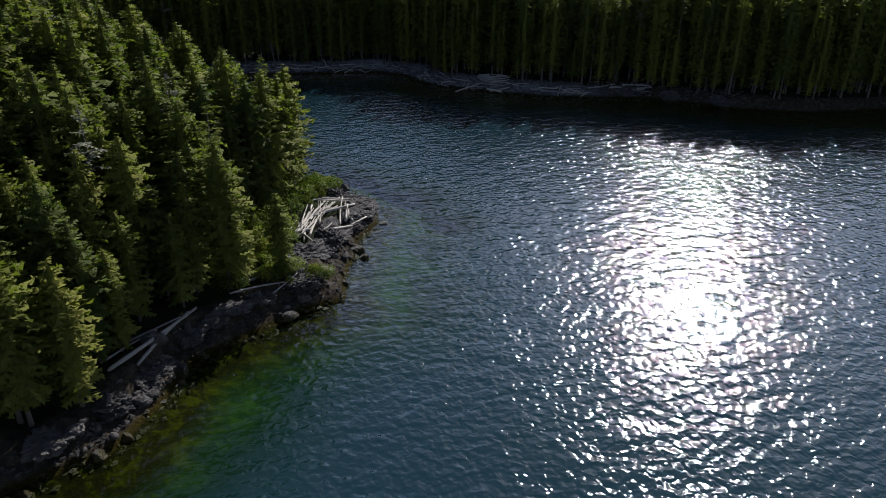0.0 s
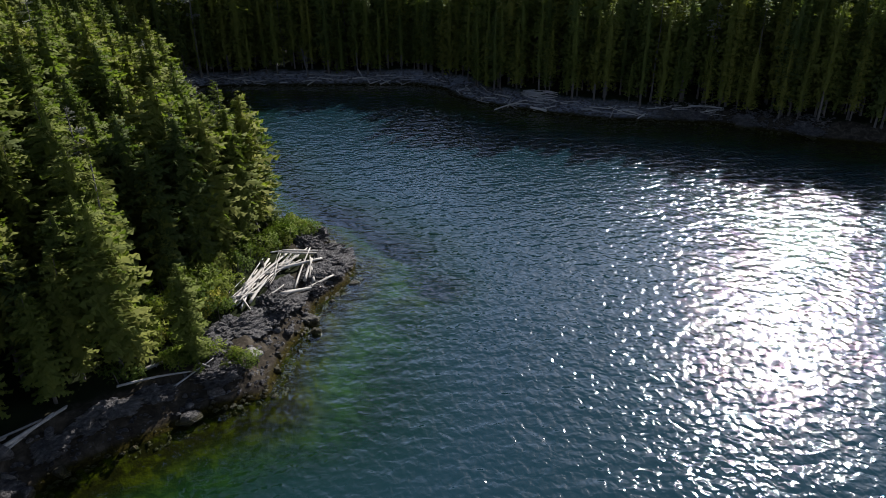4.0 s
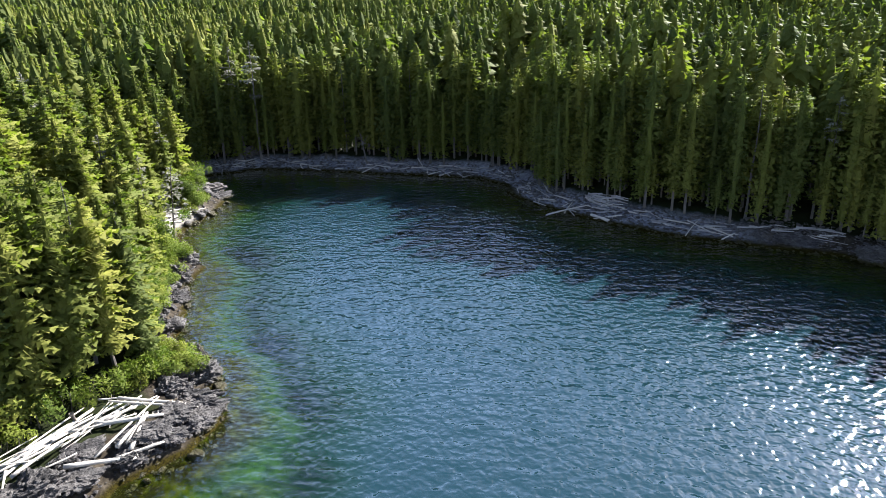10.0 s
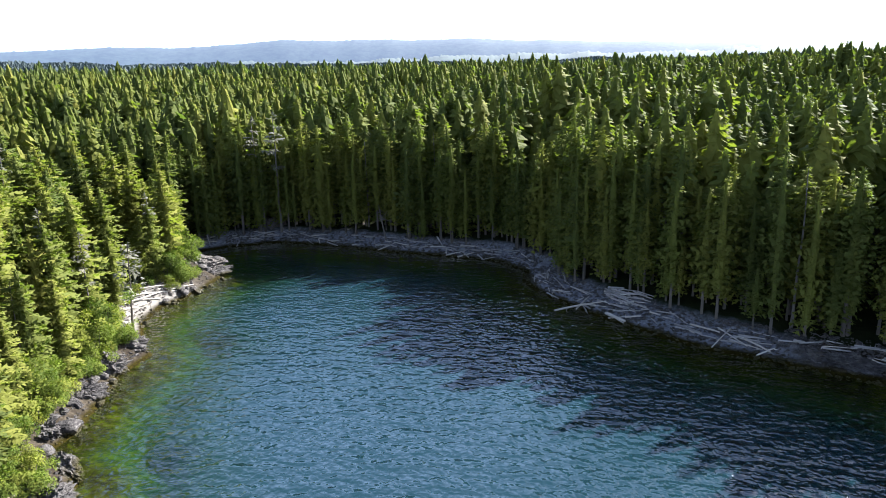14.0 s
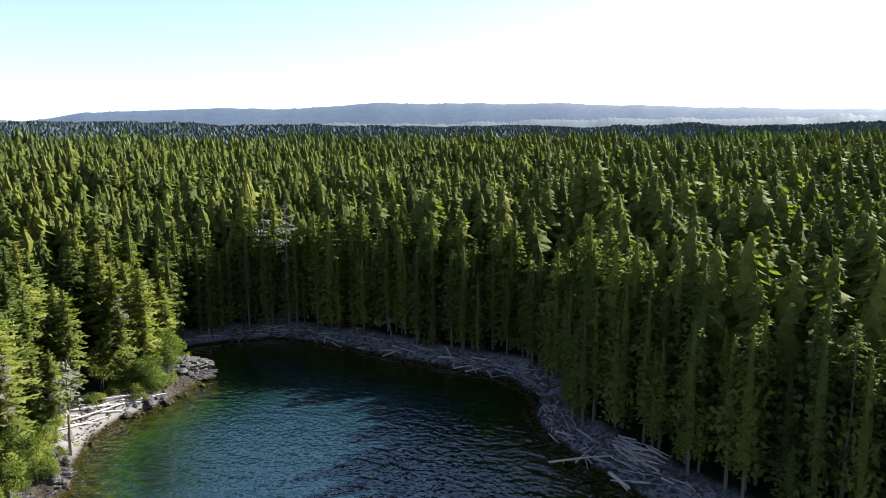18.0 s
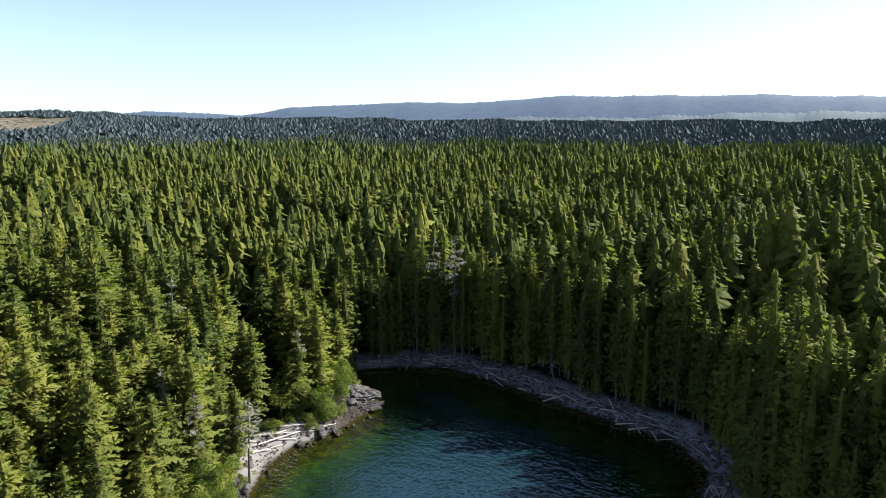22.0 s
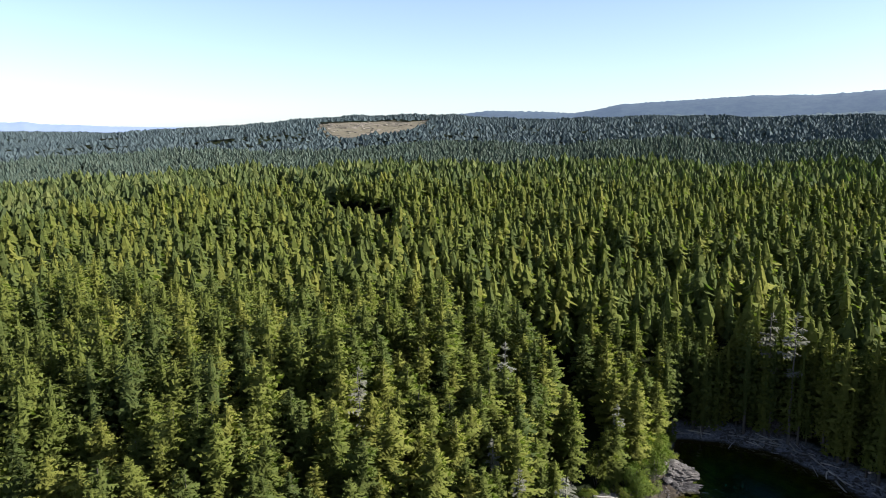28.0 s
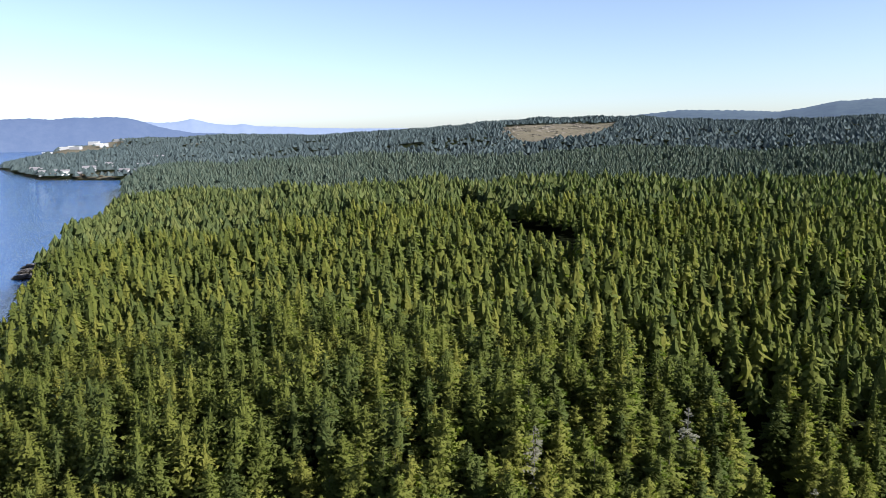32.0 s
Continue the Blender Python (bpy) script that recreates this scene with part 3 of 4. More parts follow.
def scatter(seed, lo_x, hi_x, lo_y, hi_y, step):
    r = np.random.RandomState(seed)
    gx, gy = np.meshgrid(np.arange(lo_x, hi_x, step), np.arange(lo_y, hi_y, step * 0.92))
    gx = gx + (np.arange(gx.shape[0]) % 2)[:, None] * step / 2
    n = gx.size
    return gx.ravel() + r.uniform(-0.5, 0.5, n) * step, gy.ravel() + r.uniform(-0.5, 0.5, n) * step


# open ground where no tree stands: the log jam, the sand, the bare rock at the cove's mouth, the beaches, a clearing
# placed to fit the camera's view and the felled hill
def wooded(px, py, d):
    edge = 3.9 + 1.0 * waves(px, py, 21, 14)
    edge = np.where((px > -60) & (py > 195) | (px > 10) & (py > 150), 6.2, edge)
    edge = np.where((px > 35) & (px < 66) & (py < 182), 7.8, edge)
    ok = d > edge
    ok &= ~((px > -20.8 - 0.75 * np.maximum(84 - py, 0) + 0.7 * np.maximum(py - 84, 0)) & (py > 61) & (py < 92) & (px < -5) & (px > -33))
    ok &= ~(((px + 49) ** 2 / 95 + (py - 181) ** 2 / 75) < 1)
    ok &= ~(((px - SAND[0] + 3) ** 2 / 16 + (py - SAND[1]) ** 2 / 120) < 1)
    ok &= cleared(px, py) < 0.5
    clearing = np.abs(py - 194 - 6 * np.sin(px / 45)) < 14 * smooth(px, -480, -400) * smooth(-px, 190, 240)
    ok &= ~clearing
    # a gap between the headland's stand and the trees at the head of the cove
    f = np.clip(((px + 57) * -60 + (py - 165) * 20) / 4000, 0, 1)
    ok &= np.hypot(px + 57 + 60 * f, py - 165 - 20 * f) > 5.5 - 1.5 * f
    return ok


def seen_from_flight(px, py):
    """The sector that lies ahead of the flight, with the headland beside it."""
    r = np.hypot(px - HUB[0], py - HUB[1])
    az = np.degrees(np.arctan2(px - HUB[0], py - HUB[1]))
    return (az > -116) & (az < 52) & (r < 3700) | (r < 420) & (az > -125) & (az < 75)


TALL = np.array([24.0, 27.0, 22.0, 25.5, 28.0, 20.5, 26.0, 23.0])
WIDE = np.array([3.3, 3.6, 3.0, 3.5, 3.9, 2.9, 3.3, 3.2])


def tree_set(maker, tops=8):
    return [maker(k) for k in range(tops)]


def forest(name, label, px, py, size, crowns, poles, mat, seed, crisp=0.85):
    """Many trees joined: crowns and trunks with a tint for each tree."""
    r = np.random.RandomState(seed)
    z = height(px, py)
    kind = r.randint(0, len(crowns), len(px))
    turn = r.uniform(0, 6.283, len(px))
    tint = np.clip(0.45 + 0.2 * waves(px, py, 33, 70) + 0.16 * waves(px, py, 34, 19) + r.uniform(-0.36, 0.36, len(px)), 0, 0.99)
    grow = size * (0.82 + 0.28 * r.beta(2.4, 1.8, len(px)))
    girth = grow ** 0.5 * r.uniform(0.82, 1.22, len(px))
    tris, which, tints, ways = [], [], [], []
    for k in range(len(crowns)):
        for part_tris, slot in ((crowns[k], 0), (poles[k] if poles is not None else None, 1)):
            if part_tris is None:
                continue
            m = kind == k
            c, s = np.cos(turn[m])[:, None, None], np.sin(turn[m])[:, None, None]
            x, y, h = (part_tris[None, :, :, a] for a in range(3))
            g = grow[m][:, None, None]
            fat = girth[m][:, None, None] if slot == 0 else g
            t = np.stack([(x * c - y * s) * fat + px[m][:, None, None], (x * s + y * c) * fat + py[m][:, None, None], h * g + z[m][:, None, None]], -1)
            tris.append(t.reshape(-1, 3, 3))
            w = outward(part_tris)[None]
            ways.append(np.stack([w[..., 0] * c[..., 0] - w[..., 1] * s[..., 0], w[..., 0] * s[..., 0] + w[..., 1] * c[..., 0], w[..., 2] + c[..., 0] * 0], -1).reshape(-1, 3))
            which.append(np.full(m.sum() * len(part_tris), slot))
            tints.append(np.repeat(tint[m], len(part_tris)))
    me = soup(name, np.concatenate(tris), [mat, MAT["bark"]], np.concatenate(which), np.concatenate(tints), np.concatenate(ways), crisp)
    return tagged(new(name, me), label, "forest", kind="stuff")


def flat_tops(px, py):
    """How tall the forest stands, patch by patch."""
    return 1.0 + 0.09 * waves(px, py, 31, 90) + 0.04 * waves(px, py, 32, 24)


# near trees: each one a thing with trunk and crown
px, py = scatter(41, -440, 340, -120, 560, 4.6)
rr = np.hypot(px - HUB[0], py - HUB[1])
keep = (rr < 430) & seen_from_flight(px, py) & (np.random.RandomState(42).rand(len(px)) > 0.06)
px, py = px[keep], py[keep]
d = inland(px, py)
keep = wooded(px, py, d)
px, py = px[keep], py[keep]
# a few at the back of the log jam
px, py = np.r_[px, (-24.8, -28, -23, -21, -31, -26.5, -30.5)], np.r_[py, (83, 80, 87.5, 91.5, 76, 86.5, 83.5)]
ex, ey = scatter(43, -75, 150, 100, 250, 3.9)
ed = inland(ex, ey)
keep = wooded(ex, ey, ed) & (ed < 17) & ((ey > 196) | (ex > 8))
slim = np.r_[np.ones(len(px)), np.random.RandomState(44).uniform(0.45, 0.95, keep.sum())]
px, py = np.r_[px, ex[keep]], np.r_[py, ey[keep]]
d = inland(px, py)
reach = np.minimum(np.hypot(px + 30, (py - 85) * 0.8), np.hypot(px + 52, py - 140) * 1.05) + np.maximum(d - 14, 0) * 0.6
near = np.argsort(reach)[:300]
is_near = np.zeros(len(px), bool)
is_near[near] = True

FIR = []
for k in range(8):
    root = tagged(new("conifer_tree"), "green fir with drooping boughs in coastal forest", "tree", "firs of the headland")
    boughs = conifer(100 + k, TALL[k], WIDE[k] * 1.12, (0.08, 0.16, 0.05, 0.2, 0.12, 0.04, 0.24, 0.1)[k], 36, 7, 4, 0.4, 9.0)
    crown = new("crown", soup("crown", boughs, [MAT["fir"]], None, None, outward(boughs)))
    trunk = new("trunk", soup("trunk", pole(TALL[k] * 0.96, 0.30, 0.05, 7, 6, k), [MAT["bark"]]))
    for o in (crown, trunk):
        o.parent = root
    FIR.append(root)
rs = np.random.RandomState(77)
used = [False] * 8
nz = height(px, py)
for j in near:
    k = rs.randint(0, 8)
    s = rs.uniform(0.72, 1.05) * flat_tops(px[j], py[j]) * (0.82 + 0.18 * smooth(d[j], 5, 24))
    m = pose(px[j], py[j], nz[j] - 0.1, rs.uniform(-2, 2), rs.uniform(-2, 2), rs.uniform(0, 360))
    if not used[k]:
        FIR[k].matrix_world, FIR[k].scale, used[k] = m, (s, s, s), True
    else:
        o = copy_thing(FIR[k], m)
        o.scale = (s, s, s)

# the forest round the cove, joined: edge trees keep their boughs low down, inner ones carry a crown on a bare stem
rest = ~is_near
size = flat_tops(px, py) * (0.86 + 0.14 * smooth(d, 6, 26))
size = size * slim * (1 + 0.2 * smooth(py + np.maximum(px, 0) * 0.6, 185, 205) * (1 - smooth(d, 30, 70)))   # taller round the cove
far = np.minimum(np.hypot(px - HUB[0], py - HUB[1]), np.hypot(px - 5, py - 20) + 25)
head = (px < -20) & (px > -190) & (py > -10) & (py < 205)
pole_c = tree_set(lambda k: pole(TALL[k] * 0.9, 0.26, 0.06, 4, 1, k))
edge_c = tree_set(lambda k: conifer(240 + k, TALL[k], WIDE[k] * 0.86, 0.05 + 0.06 * (k % 4), 34, 7, 2, 0.42, 9.0))
a = rest & (far < 250) & (d <= 15)
forest("shore_forest", "tall fir trees along the shore of the cove", px[a], py[a], size[a] * 1.04, edge_c, pole_c, MAT["fir"], 8)
fine_c = tree_set(lambda k: conifer(200 + k, TALL[k], WIDE[k], 0.48, 20, 7, 2, 0.42, 8.0))
a = rest & head & (d > 15) & (far < 185)
forest("headland_forest", "dense green fir forest on the headland", px[a], py[a], size[a], fine_c, pole_c, MAT["fir"], 4)
bough_c = tree_set(lambda k: conifer(280 + k, TALL[k], WIDE[k], 0.5, 22, 9, 0, 0.42, 8.0))
a = rest & ~head & (d > 15) & (far < 185)
forest("rim_forest", "dense shaded fir forest above the beach", px[a], py[a], size[a], bough_c, pole_c, MAT["fir"], 7)
twig_c = tree_set(lambda k: conifer(290 + k, TALL[k], WIDE[k] * 1.05, 0.6, 11, 7, 0, 0.42, 7.5))
a = rest & (far >= 185) & (far < 290) & ((d > 15) | (far >= 250))
forest("cove_forest", "dense green fir forest round the cove", px[a], py[a], size[a], twig_c, None, MAT["fir"], 5)
mid_c = tree_set(lambda k: conifer(260 + k, TALL[k], WIDE[k] * 1.05, 0.68, 6, 7, 0, 0.38, 7.0))
a = rest & (far >= 290)
forest("upland_forest", "dense green fir forest above the cove", px[a], py[a], size[a], mid_c, None, MAT["fir"], 9)


# farther belts
def belt(name, label, seed, r0, r1, step, crowns, mat, size):
    qx, qy = scatter(seed, -r1, r1, -900, r1 + 100, step)
    r = np.hypot(qx - HUB[0], qy - HUB[1])
    m = (r >= r0) & (r < r1) & seen_from_flight(qx, qy)
    qx, qy = qx[m], qy[m]
    m = wooded(qx, qy, inland(qx, qy))
    m &= waves(qx, qy, 35, 210) + waves(qx, qy, 36, 90) * 0.6 > -1.35
    qx, qy = qx[m], qy[m]
    return forest(name, label, qx, qy, flat_tops(qx, qy) * size, crowns, None, mat, seed, 0.25)


low_c = tree_set(lambda k: petals(300 + k, TALL[k], WIDE[k], 0.62, 3, 5))
belt("valley_forest", "fir forest filling the valley", 51, 430, 760, 5.0, low_c, MAT["mid_fir"], 1.0)
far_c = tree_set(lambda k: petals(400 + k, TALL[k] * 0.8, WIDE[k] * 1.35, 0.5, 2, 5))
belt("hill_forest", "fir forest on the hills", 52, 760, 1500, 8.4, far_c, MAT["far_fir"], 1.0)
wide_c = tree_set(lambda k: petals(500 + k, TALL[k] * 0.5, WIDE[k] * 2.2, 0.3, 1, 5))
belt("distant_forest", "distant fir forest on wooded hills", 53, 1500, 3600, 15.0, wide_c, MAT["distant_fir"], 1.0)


# ---- shore: rocks, driftwood, shrubs ----
def ground_at(x, y):
    z, _ = ground_values(np.array([x], float), np.array([y], float))
    return float(z[0])


def stone_mesh(name, seed, detail, jag, mat, blocky=0.0):
    """A broken rock: a ball cut by planes and worn by noise."""
    rnd = random.Random(seed)
    bm = bmesh.new()
    bmesh.ops.create_icosphere(bm, subdivisions=detail, radius=1.0)
    cuts = [(Vector((rnd.gauss(0, 1), rnd.gauss(0, 1), rnd.gauss(0, 0.8))).normalized(), rnd.uniform(0.45, 0.85)) for _ in range(9)]
    for v in bm.verts:
        p = v.co.normalized()
        r = 1.0
        for way, far in cuts:
            k = p.dot(way)
            if k > 0.05:
                r = min(r, far / k)
        p = p * r
        p += p.normalized() * jag * (noise.noise(p * 2.1 + Vector((seed, 0, 0))) + 0.5 * noise.noise(p * 5.0 + Vector((0, seed, 0))))
        if blocky:
            # beds of rock that weather back in steps, and cracks across them
            bed = (p.z * 3.0 + p.x * 1.4 + noise.noise(p * 1.7) * 1.5) % 1.0
            p *= 1 + blocky * 0.16 * (bed - 0.5)
            cells = noise.voronoi(Vector((p.x * 2.6, p.y * 2.6, p.z * 3.5 + seed)))[0]
            p *= 1 - blocky * 0.30 * max(0.0, 0.30 - (cells[1] - cells[0])) / 0.30 * 0.6
        v.co = p
    me = bpy.data.meshes.new(name)
    bm.to_mesh(me)
    bm.free()
    me.materials.append(mat)
    return me


def put(name, me, x, y, z, sx, sy, sz, turn, label, category, group="", lean=(0, 0)):
    o = new(name, me)
    o.matrix_world = pose(x, y, z, lean[0], lean[1], turn) @ Matrix.Diagonal((sx, sy, sz, 1))
    return tagged(o, label, category, group)


CRAG = [stone_mesh("rock_outcrop", 600 + k, 5, 0.26, MAT["rock"], 1.0) for k in range(4)]
BOULDER = [stone_mesh("boulder", 620 + k, 3, 0.10, MAT["rock"]) for k in range(6)]
PALE = [stone_mesh("pale_boulder", 640 + k, 3, 0.05, MAT["pale_rock"]) for k in range(3)]

# craggy masses: x, y, half widths, height, turn
for j, (x, y, sx, sy, sz, turn) in enumerate(((-22.5, 67, 4.6, 3.0, 2.3, 35), (-18.5, 71.5, 3.6, 2.6, 1.7, 60), (-12, 90.5, 4.2, 2.6, 1.9, 20), (-9.2, 86.5, 3.2, 2.0, 1.4, 70),
        (-13, 82, 3.4, 2.2, 1.3, 50), (-12.5, 96.5, 3.0, 2.0, 1.5, 100), (-17, 103, 4.0, 2.4, 1.8, -30), (-24.5, 108.5, 2.5, 2.0, 1.6, 10), (-27.5, 119, 3.0, 2.2, 2.3, 60),
        (-31, 127.5, 3.4, 2.4, 2.6, 75), (-33, 136, 3.0, 2.2, 2.4, 60), (-36, 139.5, 2.6, 1.8, 1.5, 0), (-46, 181, 4.8, 2.6, 1.7, 55), (-50, 187.5, 4.0, 2.2, 1.6, 120),
        (-19.8, 69.6, 3.4, 2.6, 1.5, 40), (-16.2, 74.5, 3.0, 2.0, 0.9, 55), (-17.6, 77.6, 2.8, 2.2, 0.8, 60), (-13.6, 78.6, 2.8, 1.8, 1.0, 50),
        (-10.6, 82.4, 2.4, 1.9, 1.1, 45), (-11.4, 85.4, 2.8, 2.0, 1.2, 60), (-9.4, 89.2, 2.6, 1.8, 1.4, 30), (-14.6, 90.4, 3.0, 2.4, 1.8, 60), (-24.8, 63.2, 3.2, 2.4, 1.3, 30),
        (-38.6, 50.6, 2.6, 1.9, 1.1, 40), (-41.6, 45.8, 2.4, 1.8, 1.0, 60), (-46, 39, 2.8, 2.2, 1.2, 30), (-29.5, 56.6, 2.8, 1.8, 1.1, 20), (-51.5, 35, 3.0, 2.2, 1.3, 10), (-35.5, 53, 2.2, 1.6, 0.9, 30),
        (-24, 59.5, 3.8, 2.4, 1.2, 20), (-33, 54.5, 3.4, 2.0, 1.0, 20), (-43, 43, 2.6, 2.0, 1.0, 60), (80, 151, 4.5, 2.4, 1.8, -25), (90, 144, 4.2, 2.6, 2.2, -45), (100, 134, 4.5, 2.8, 2.4, -45))):
    put("rock_outcrop", CRAG[j % 4], x, y, max(ground_at(x, y), 0) + 0.05, sx, sy, sz, turn, "dark fissured rock outcrop at the waterline", "rock", "rock outcrops along the shore")
put("rock_dome", stone_mesh("rock_dome", 660, 5, 0.2, MAT["pale_rock"], 0.7), -49.8, 182.8, ground_at(-49.8, 182.8) - 0.4, 6.0, 4.6, 3.3, 30,
    "bare brown-grey rock dome above the cove mouth", "rock")
put("pale_outcrop", stone_mesh("pale_outcrop", 661, 4, 0.25, MAT["pale_rock"], 1.0), -52, 221, ground_at(-52, 221), 4.5, 2.6, 3.4, 10,
    "pale blue-grey rock outcrop behind the cove beach", "rock")
put("round_boulder", stone_mesh("round_boulder", 655, 3, 0.03, MAT["boulder"]), -20.0, 62.8, max(ground_at(-20.0, 62.8), 1.0) + 0.55, 1.35, 1.15, 0.95, 20, "rounded pale granite boulder on the rocky shore", "boulder")
put("block_boulder", BOULDER[1], -23.2, 110.5, 0.5, 2.3, 1.7, 1.4, 40, "large angular dark boulder at the waterline", "boulder")
for x, y in ((-432, -102), (-452, -106), (-470, -110)):
    put("sea_rock", CRAG[1], x, y, 0.3, 9, 6, 2.5, x, "dark rock standing in the bay", "rock", "rocks in the bay")

# scattered boulders along the craggy shore
rs = np.random.RandomState(90)
cand_x, cand_y = rs.uniform(-62, -4, 5000), rs.uniform(28, 196, 5000)
cd, cr = inland(cand_x, cand_y), rocky_side(cand_x, cand_y)
pick = np.where((cd > -1.2) & (cd < 4.0) & (cr > 0.4))[0][:190]
for j in pick:
    x, y = cand_x[j], cand_y[j]
    s = 0.3 + 1.0 * rs.rand() ** 2.2
    pale = rs.rand() < 0.22
    put("boulder", (PALE if pale else BOULDER)[rs.randint(0, 3 if pale else 6)], x, y, ground_at(x, y) + 0.2 * s, s * rs.uniform(0.9, 1.5), s, s * rs.uniform(0.6, 0.9), rs.uniform(0, 360),
        "pale weathered boulder among shore rocks" if pale else "dark angular boulder among shore rocks", "boulder", "boulders along the shore")


def cobbles(name, label, seed, n, where, lo, hi, mat):
    """Loose stones, joined."""
    r = np.random.RandomState(seed)
    x, y = where(r, n)
    z, _ = ground_values(x, y)
    base = np.array([(1, 0, 0), (0, 1, 0), (-1, 0, 0), (0, -1, 0), (0.1, 0.1, 0.8), (0, 0, -0.5)], float)
    f = np.array([(0, 1, 4), (1, 2, 4), (2, 3, 4), (3, 0, 4), (1, 0, 5), (2, 1, 5), (3, 2, 5), (0, 3, 5)])
    s = lo + (hi - lo) * r.rand(len(x)) ** 2.5
    a = r.uniform(0, 6.28, len(x))[:, None]
    v = base[None] * (1 + r.uniform(-0.35, 0.35, (len(x), 6, 1))) * s[:, None, None]
    vx, vy = v[..., 0] * 1.3, v[..., 1]
    v = np.stack([vx * np.cos(a) - vy * np.sin(a) + x[:, None], vx * np.sin(a) + vy * np.cos(a) + y[:, None], v[..., 2] * 0.8 + z[:, None] + 0.12 * s[:, None]], -1)
    faces = (f[None] + 6 * np.arange(len(x))[:, None, None]).reshape(-1, 3)
    return tagged(new(name, mesh_of(name, v.reshape(-1, 3), faces, [mat])), label, "stones", kind="stuff")


def along(points, r, n, lo, hi):
    """Random places lo to hi metres inland of a run of waterline points."""
    p = np.array(points, float)
    seg = np.hypot(*np.diff(p, axis=0).T)
    t = r.uniform(0, seg.sum(), n)
    at = np.searchsorted(np.cumsum(seg), t).clip(0, len(seg) - 1)
    k = (t - np.r_[0, np.cumsum(seg)][at]) / seg[at]
    q, u = p[at] + (p[at + 1] - p[at]) * k[:, None], (p[at + 1] - p[at]) / seg[at][:, None]
    off = r.uniform(lo, hi, n)
    return q[:, 0] - u[:, 1] * off, q[:, 1] + u[:, 0] * off


cobbles("beach_stones", "grey stones of the cove beach", 91, 5200, lambda r, n: along(COAST_COVE[:17], r, n, -0.8, 8.0), 0.10, 0.55, MAT["rock"])
cobbles("beach_shingle", "pale stones of the cove beach", 92, 2600, lambda r, n: along(COAST_COVE[:17], r, n, 0.8, 8.0), 0.08, 0.42, MAT["pale_rock"])
cobbles("shore_rubble", "broken rock along the headland", 93, 2600, lambda r, n: along(COAST_HEAD[2:25], r, n, -1.6, 3.4), 0.10, 0.42, MAT["rock"])
cobbles("sand_stones", "pale stones on the small sand beach", 95, 700, lambda r, n: along(COAST_HEAD[25:29], r, n, -0.5, 6.0), 0.06, 0.4, MAT["pale_rock"])


def log_mesh(name, length, r0, r1, seed, mat):
    """A drifted log along x: bowed, tapered, with broken ends and a few stubs."""
    rnd = random.Random(seed)
    bm = bmesh.new()
    sides, rings = 8, 7
    bow, lift = rnd.uniform(-0.03, 0.03) * length, rnd.uniform(-0.01, 0.015) * length
    rows = []
    for k in range(rings):
        f = k / (rings - 1)
        r = r0 + (r1 - r0) * f
        r *= rnd.uniform(0.92, 1.08)
        if k == 0:
            r *= rnd.choice((0.9, 1.0, 1.35))
        cy, cz = bow * math.sin(f * 3.14), lift * math.sin(f * 3.14)
        rows.append([bm.verts.new((length * (f - 0.5) + (rnd.uniform(-0.12, 0.12) if k in (0, rings - 1) else 0),
                                   cy + r * math.cos(6.283 * s / sides) * rnd.uniform(0.93, 1.07), cz + r * math.sin(6.283 * s / sides))) for s in range(sides)])
    for a, b in zip(rows, rows[1:]):
        for s in range(sides):
            bm.faces.new((a[s], b[s], b[(s + 1) % sides], a[(s + 1) % sides])).smooth = True
    bm.faces.new(rows[0])
    bm.faces.new(list(reversed(rows[-1])))
    for _ in range(rnd.randint(0, 3)):
        f, a = rnd.uniform(-0.35, 0.45), rnd.uniform(0, 6.28)
        m = Matrix.Translation((length * f, bow * 0.8, 0)) @ Euler((a, 0, 0)).to_matrix().to_4x4() @ Matrix.Translation((0, 0, r0 * 0.8 + 0.12))
        bmesh.ops.create_cone(bm, cap_ends=True, segments=5, radius1=r0 * 0.28, radius2=r0 * 0.12, depth=rnd.uniform(0.4, 0.9), matrix=m)
    me = bpy.data.meshes.new(name)
    bm.to_mesh(me)
    bm.free()
    me.materials.append(mat)
    return me


def lay(x0, y0, x1, y1, r, seed, mat, label, group, lift=0.0, tilt=0.0):
    length = math.hypot(x1 - x0, y1 - y0)
    za, zb = max(ground_at(x0, y0), 0.0), max(ground_at(x1, y1), 0.0)
    zm = max(ground_at((x0 + x1) / 2, (y0 + y1) / 2), 0)
    z = max((za + zb) / 2, zm - 0.1) + r * 0.75 + lift
    o = new("driftwood_log", log_mesh("driftwood_log", length, r, r * 0.62, seed, MAT[mat]))
    o.matrix_world = pose((x0 + x1) / 2, (y0 + y1) / 2, z, 0, -math.degrees(math.atan2(zb - za, length)) + tilt, math.degrees(math.atan2(y1 - y0, x1 - x0)))
    return tagged(o, label, "log", group)


